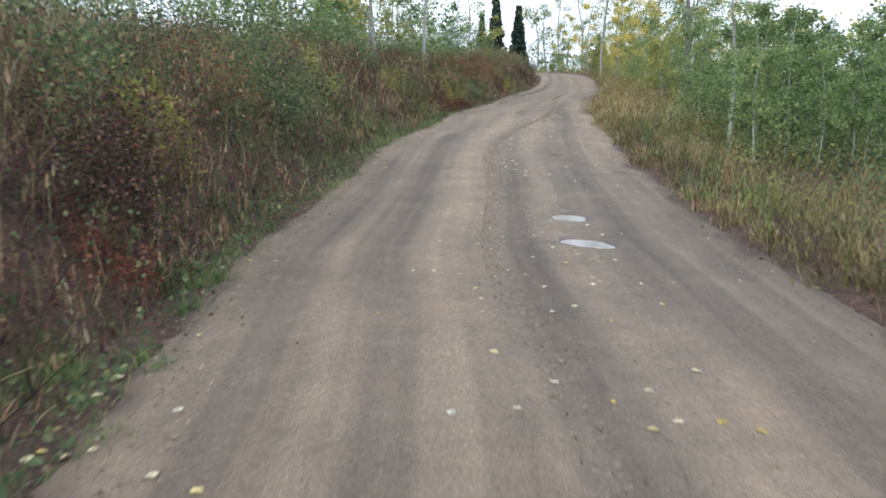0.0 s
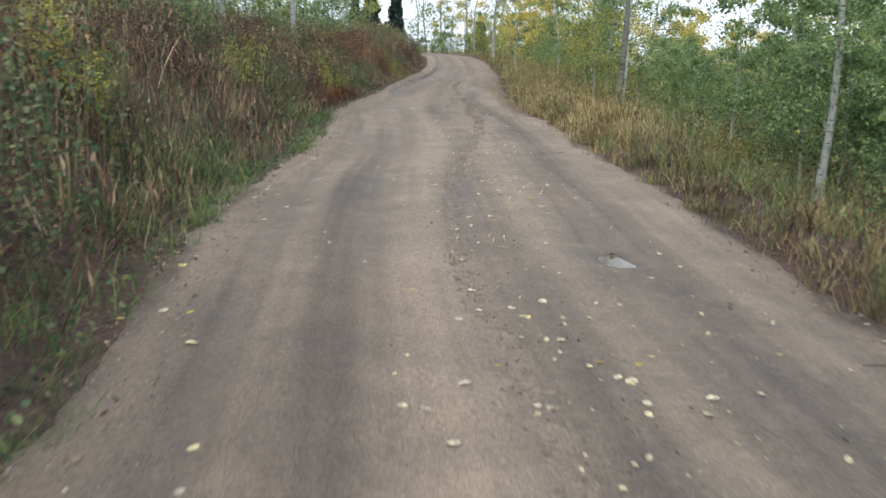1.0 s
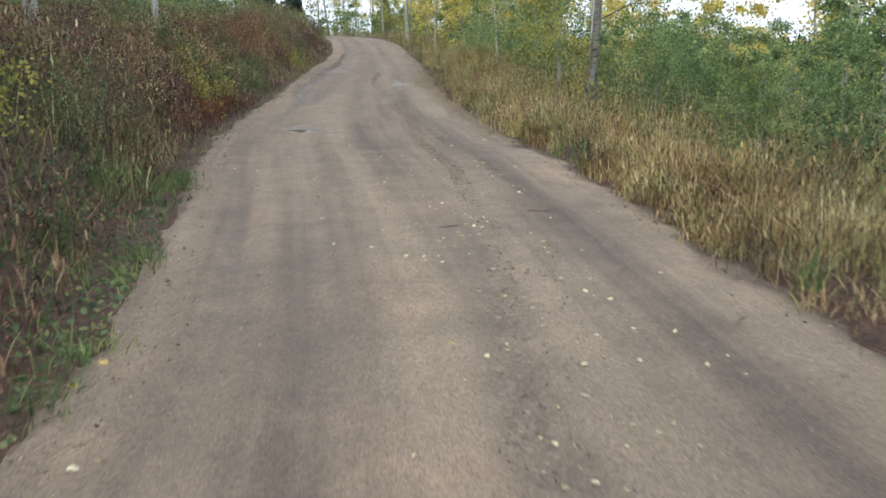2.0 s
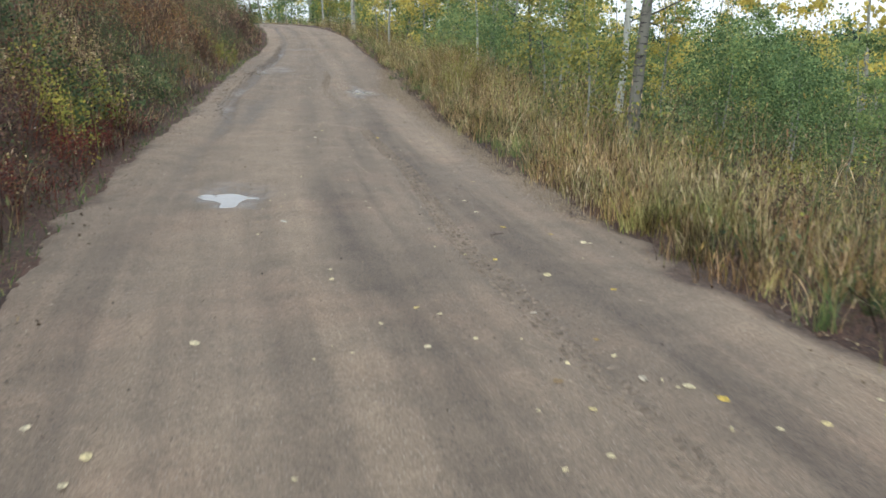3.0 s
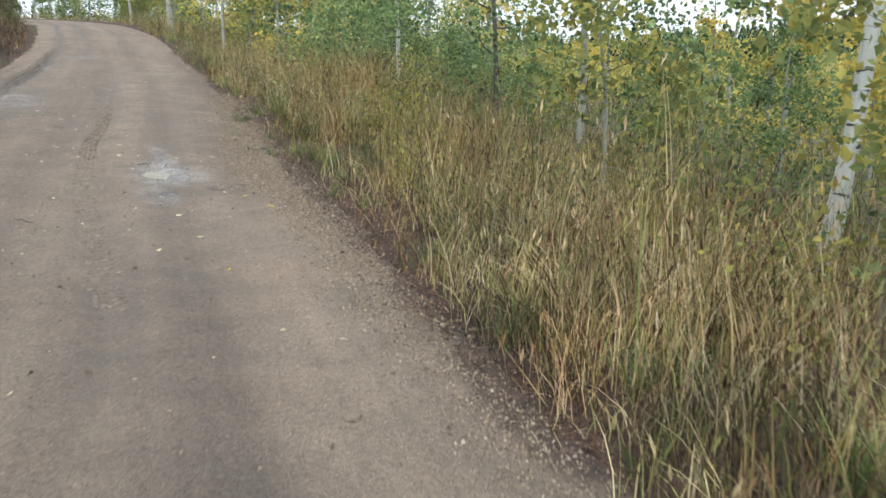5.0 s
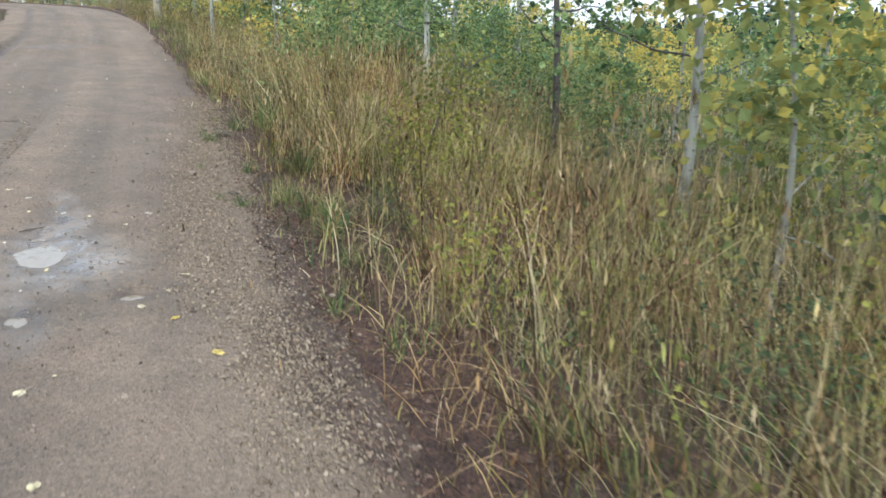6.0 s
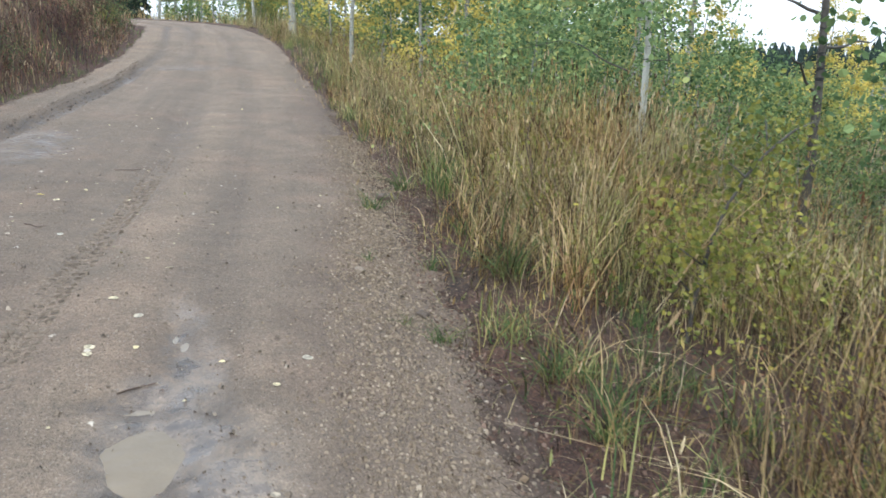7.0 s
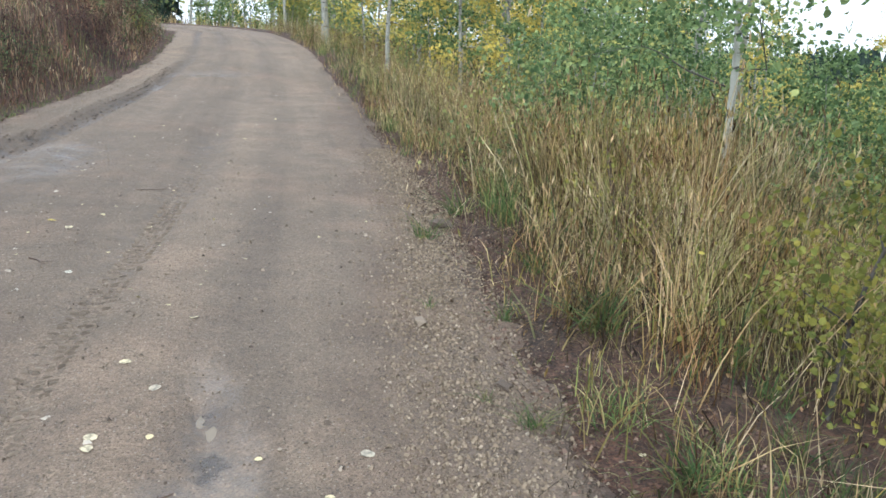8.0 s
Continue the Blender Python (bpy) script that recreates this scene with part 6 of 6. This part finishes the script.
def tyre_marks():
    """Short ridges of soil that the tyre's lugs left standing, in broken rows along the wheel track."""
    r = np.random.default_rng(75)
    ys, ks = np.meshgrid(np.arange(2.0, 50.0, 0.036), np.array([-0.075, -0.025, 0.025, 0.075]), indexing="ij")
    k = ks.ravel()
    y = ys.ravel() + 0.35 * np.abs(k) + 0.012 * r.normal(0, 1, k.size)
    clear = ((y > 24) & (y < 36)) | ((y > 44) & (y < 48))
    keep = ((wobble(y * 0.0, y, 1.1, 76) > -0.55) | clear) & (r.uniform(0, 1, k.size) < np.where(clear, 0.9, 0.78))
    y, k = y[keep], k[keep]
    n = len(y)
    l, rt = edges_at(y)
    x = l + (rt - l) * (np.interp(y, TRACKS[0][0], TRACKS[0][1]) + 0.012 * np.sin(y * 0.7)) + k + 0.006 * r.normal(0, 1, n)
    z = bed_height(x, y)
    turn = np.where(k > 0, 0.5, -0.5) + r.normal(0, 0.2, n) - 0.15
    ln, wd, hi = r.uniform(0.014, 0.026, n), r.uniform(0.005, 0.009, n), r.uniform(0.002, 0.007, n) * np.where(((y > 24) & (y < 36)) | ((y > 44) & (y < 48)), 2.0, 1.0)
    c = np.array([(-1, -1, 0), (1, -1, 0), (1, 1, 0), (-1, 1, 0), (-0.7, -0.45, 1), (0.7, -0.45, 1), (0.7, 0.45, 1), (-0.7, 0.45, 1)])
    off = c[None] * np.stack([ln, wd, hi], -1)[:, None] * r.uniform(0.75, 1.25, (n, 8, 3))
    cx = off[..., 0] * np.cos(turn)[:, None] - off[..., 1] * np.sin(turn)[:, None]
    cy = off[..., 0] * np.sin(turn)[:, None] + off[..., 1] * np.cos(turn)[:, None]
    v = np.stack([x[:, None] + cx, y[:, None] + cy, z[:, None] - 0.002 + off[..., 2]], -1).reshape(-1, 3)
    f = np.array([(0, 1, 5, 4), (1, 2, 6, 5), (2, 3, 7, 6), (3, 0, 4, 7), (4, 5, 6, 7)])
    q = (np.arange(n)[:, None, None] * 8 + f[None]).reshape(-1, 4)
    return tagged(new("tyre_marks", mesh_quads("tyre_marks", v, q, [RIDGE], False)), "broken rows of soil ridges left by tyre lugs", "tyre marks", kind="stuff")


tyre_marks()


leaf_meshes = [leaf_mesh(i) for i in range(6)]


def fallen_leaf(x, y, size):
    ob = new("fallen_leaf", pr.choice(leaf_meshes))
    ob.matrix_basis = pose(x, y, surface(x, y) + 0.002, pr.uniform(-9, 9), pr.uniform(-9, 9), pr.uniform(0, 360)) @ Matrix.Scale(size, 4)
    return tagged(ob, "pale fallen aspen leaf lying on the dirt", "leaf", "fallen leaves on the road")


for x, y in ((6.17, 44.72), (6.28, 44.45), (6.04, 44.05), (6.5, 45.25)):
    fallen_leaf(x, y, 0.052)
LEAVES_LOWER = [(0.04, 3.65), (0.28, 4.50), (0.57, 4.15), (0.86, 5.39), (0.72, 5.28), (1.12, 6.21), (0.98, 5.07), (1.42, 6.82), (0.23, 5.87), (0.26, 5.28), (-1.24, 3.76), (-1.69, 4.23),
                 (-0.94, 3.05), (-1.73, 3.31), (1.25, 3.57), (1.39, 3.47), (0.91, 3.47), (1.05, 3.57), (1.33, 4.22), (1.00, 3.92), (0.34, 3.70), (0.98, 6.64), (0.77, 13.96), (0.80, 15.36),
                 (2.20, 15.99), (0.71, 13.28), (0.68, 12.90), (0.86, 12.88), (0.99, 12.35), (0.53, 12.73), (1.09, 12.05), (1.11, 11.85), (1.16, 11.81), (1.28, 12.02), (0.41, 11.86), (0.12, 11.68),
                 (0.21, 11.62), (1.47, 11.64), (1.14, 11.58), (-1.07, 13.87), (-0.69, 11.49), (-0.70, 11.17), (0.27, 11.31), (1.91, 14.16), (1.96, 13.90), (1.06, 12.95)]
LEAVES_MIDDLE = [(1.48, 16.85), (1.53, 16.70), (2.37, 17.17), (1.52, 16.26), (1.43, 15.65), (0.86, 15.17), (0.92, 16.86), (0.96, 16.68), (1.53, 15.40), (1.20, 15.12), (1.21, 14.98), (1.73, 15.82),
                 (1.05, 15.23), (-0.28, 15.87), (-0.46, 15.63), (-0.55, 16.14), (-0.85, 15.48), (-0.62, 15.10), (0.76, 16.05), (1.73, 15.49), (1.89, 15.32)]
LEAVES_UPPER = [(1.30, 26.70), (2.85, 25.31), (3.28, 25.58), (3.39, 25.39), (3.46, 25.23), (3.93, 26.95), (3.27, 26.74), (3.68, 27.41), (2.83, 25.60), (2.58, 26.91), (0.59, 25.90), (0.83, 25.55),
                 (0.76, 25.39), (4.05, 29.01), (4.50, 28.28), (3.75, 24.92), (2.01, 29.62), (2.23, 29.56), (2.31, 30.24), (2.16, 30.28), (4.35, 28.68), (4.47, 28.33), (4.15, 30.17), (4.06, 29.66),
                 (3.98, 36.57), (3.95, 36.38), (3.89, 35.89), (4.76, 35.47), (4.58, 35.02), (5.52, 35.18), (3.77, 38.70), (3.63, 35.14), (6.01, 38.00), (6.68, 40.84), (6.72, 41.08), (6.86, 42.23),
                 (6.66, 41.60), (5.94, 41.02), (5.92, 40.31), (6.97, 43.71), (6.60, 42.62), (6.55, 41.84), (6.03, 43.98), (5.88, 46.09), (6.20, 46.58), (5.72, 47.37), (5.84, 47.09), (6.36, 47.22)]
for x, y in LEAVES_LOWER + LEAVES_MIDDLE + LEAVES_UPPER:
    fallen_leaf(x, y, pr.uniform(0.04, 0.062))
for i in range(66):
    y = pr.uniform(2.5, 20)
    fallen_leaf(float(np.interp(y, LEFT[:21, 1], LEFT[:21, 0])) + pr.gauss(0.0, 0.22), y, pr.uniform(0.03, 0.058))
for i in range(104):
    y = pr.uniform(2.4, 29) if i < 60 else pr.uniform(29, 56) if i < 80 else pr.uniform(9, 23)
    l, r_ = float(np.interp(y, LEFT[:21, 1], LEFT[:21, 0])), float(np.interp(y, RIGHT[:20, 1], RIGHT[:20, 0]))
    k = pr.choice((pr.gauss(0.56, 0.1), pr.gauss(0.6, 0.14), pr.uniform(0.0, 1.0), pr.gauss(0.97, 0.05))) if i < 80 else pr.gauss(0.58, 0.09)
    fallen_leaf(l + (r_ - l) * min(max(k, -0.05), 1.06), y, pr.uniform(0.024, 0.045))


def stick(x, y, turn, length, label="thin dark stick lying on the road"):
    t = np.linspace(0, 1, 7)
    pts = np.stack([(t - 0.5) * length, 0.06 * length * np.sin(t * 5), 0.006 + 0.03 * length * t ** 2], 1)
    v, q = tube(pts, 0.005 * (1 - 0.5 * t), 5)
    fork = tube(pts[4] + np.linspace(0, 1, 3)[:, None] * np.array([0.3, 0.28, 0.02]) * length, [0.003, 0.002, 0.001], 4)
    vv, qq = join((v, q), fork)
    ob = new("stick", mesh_quads("stick", vv, qq, [TWIG]))
    ob.matrix_basis = pose(x, y, surface(x, y), 0, 0, turn)
    return tagged(ob, label, "stick", "sticks on the road")


stick(6.22, 43.63, 25, 0.17)
for i in range(14):
    y = pr.uniform(4, 56)
    stick(float(np.interp(y, LEFT[:21, 1], LEFT[:21, 0])) + pr.uniform(0.2, 4.4), y, pr.uniform(0, 360), pr.uniform(0.1, 0.25))


def leaf_litter():
    """Small scraps of leaf along the verges."""
    n = 11000
    s = gr.choice((-1, 1), n)
    xr, yr, dr = strewn(n, 1, 62, -0.35, 1.0, 1, gr, 1.0)
    xl, yl, dl = strewn(n, 1, 62, -0.45, 1.0, -1, gr, 1.0)
    x, y = np.where(s > 0, xr, xl), np.where(s > 0, yr, yl)
    row = np.searchsorted(ryy[:, 48], y).clip(0, len(ryy) - 1)
    col = np.argmin(np.abs(rxx[row] - x[:, None]), axis=1)
    z = np.maximum(road_z[row, col], land(x, y) - 0.16 * smooth(0.0, 0.5, -sides(x, y)[0])) + 0.012
    v, q = leaf_quads(np.stack([x, y, z], 1), gr.uniform(0.01, 0.035, n), gr, -6.0)
    return tagged(new("leaf_litter", mesh_quads("leaf_litter", v, q, [LITTER], False)), "scattered brown leaf scraps along the verges", "leaf litter", kind="stuff")


def small_leaves():
    """Small pale leaves strewn along the wheel track, too many to count."""
    r = np.random.default_rng(76)
    n = 620
    y = np.where(r.uniform(0, 1, n) < 0.75, r.uniform(6, 25, n), r.uniform(25, 54, n))
    l, rt = edges_at(y)
    x = l + (rt - l) * np.clip(r.normal(0.56, 0.13, n), 0.02, 1.02)
    v, q = leaf_quads(np.stack([x, y, bed_height(x, y) + 0.006], 1), r.uniform(0.018, 0.034, n), r, -9.0, True)
    return tagged(new("leaf_litter", mesh_quads("leaf_litter", v, q, [LITTER_LEAF], False)), "small pale leaves strewn along the road", "leaf litter", kind="stuff")


small_leaves()
LITTER = leafy("leaf_scraps", [(0.0, (0.06, 0.045, 0.03)), (0.55, (0.16, 0.11, 0.07)), (0.8, (0.4, 0.33, 0.2)), (1.0, (0.55, 0.5, 0.4))], 0.1)
leaf_litter()


def grass_tuft(x, y, size, n=46):
    r = np.random.default_rng(int(abs(x * 97 + y * 31)))
    v, q, _ = blades(r.normal(0, 0.025, n), r.normal(0, 0.025, n), np.full(n, -0.01), r.uniform(0.08, 0.2, n), r, 0.005, 0.7, 0.9)
    ob = new("grass_tuft", mesh_quads("grass_tuft", v, q, [GRASS_GREEN], False))
    ob.matrix_basis = pose(x, y, surface(x, y), 0, 0, 0) @ Matrix.Scale(size, 4)
    return tagged(ob, "small green grass tuft growing in gravel", "grass tuft", "tufts on the shoulder")


for x, y, size, n in ((8.07, 44.94, 0.9, 46), (7.67, 43.79, 0.9, 46), (7.74, 45.2, 0.6, 30), (7.58, 44.03, 0.5, 24), (8.46, 44.6, 2.0, 80), (8.2, 46.6, 1.3, 50), (8.6, 45.6, 1.6, 60), (8.0, 43.2, 1.4, 50),
                      (7.9, 42.6, 1.7, 60), (8.75, 47.3, 1.6, 60), (7.75, 42.0, 1.2, 40)):
    grass_tuft(x, y, size, n)
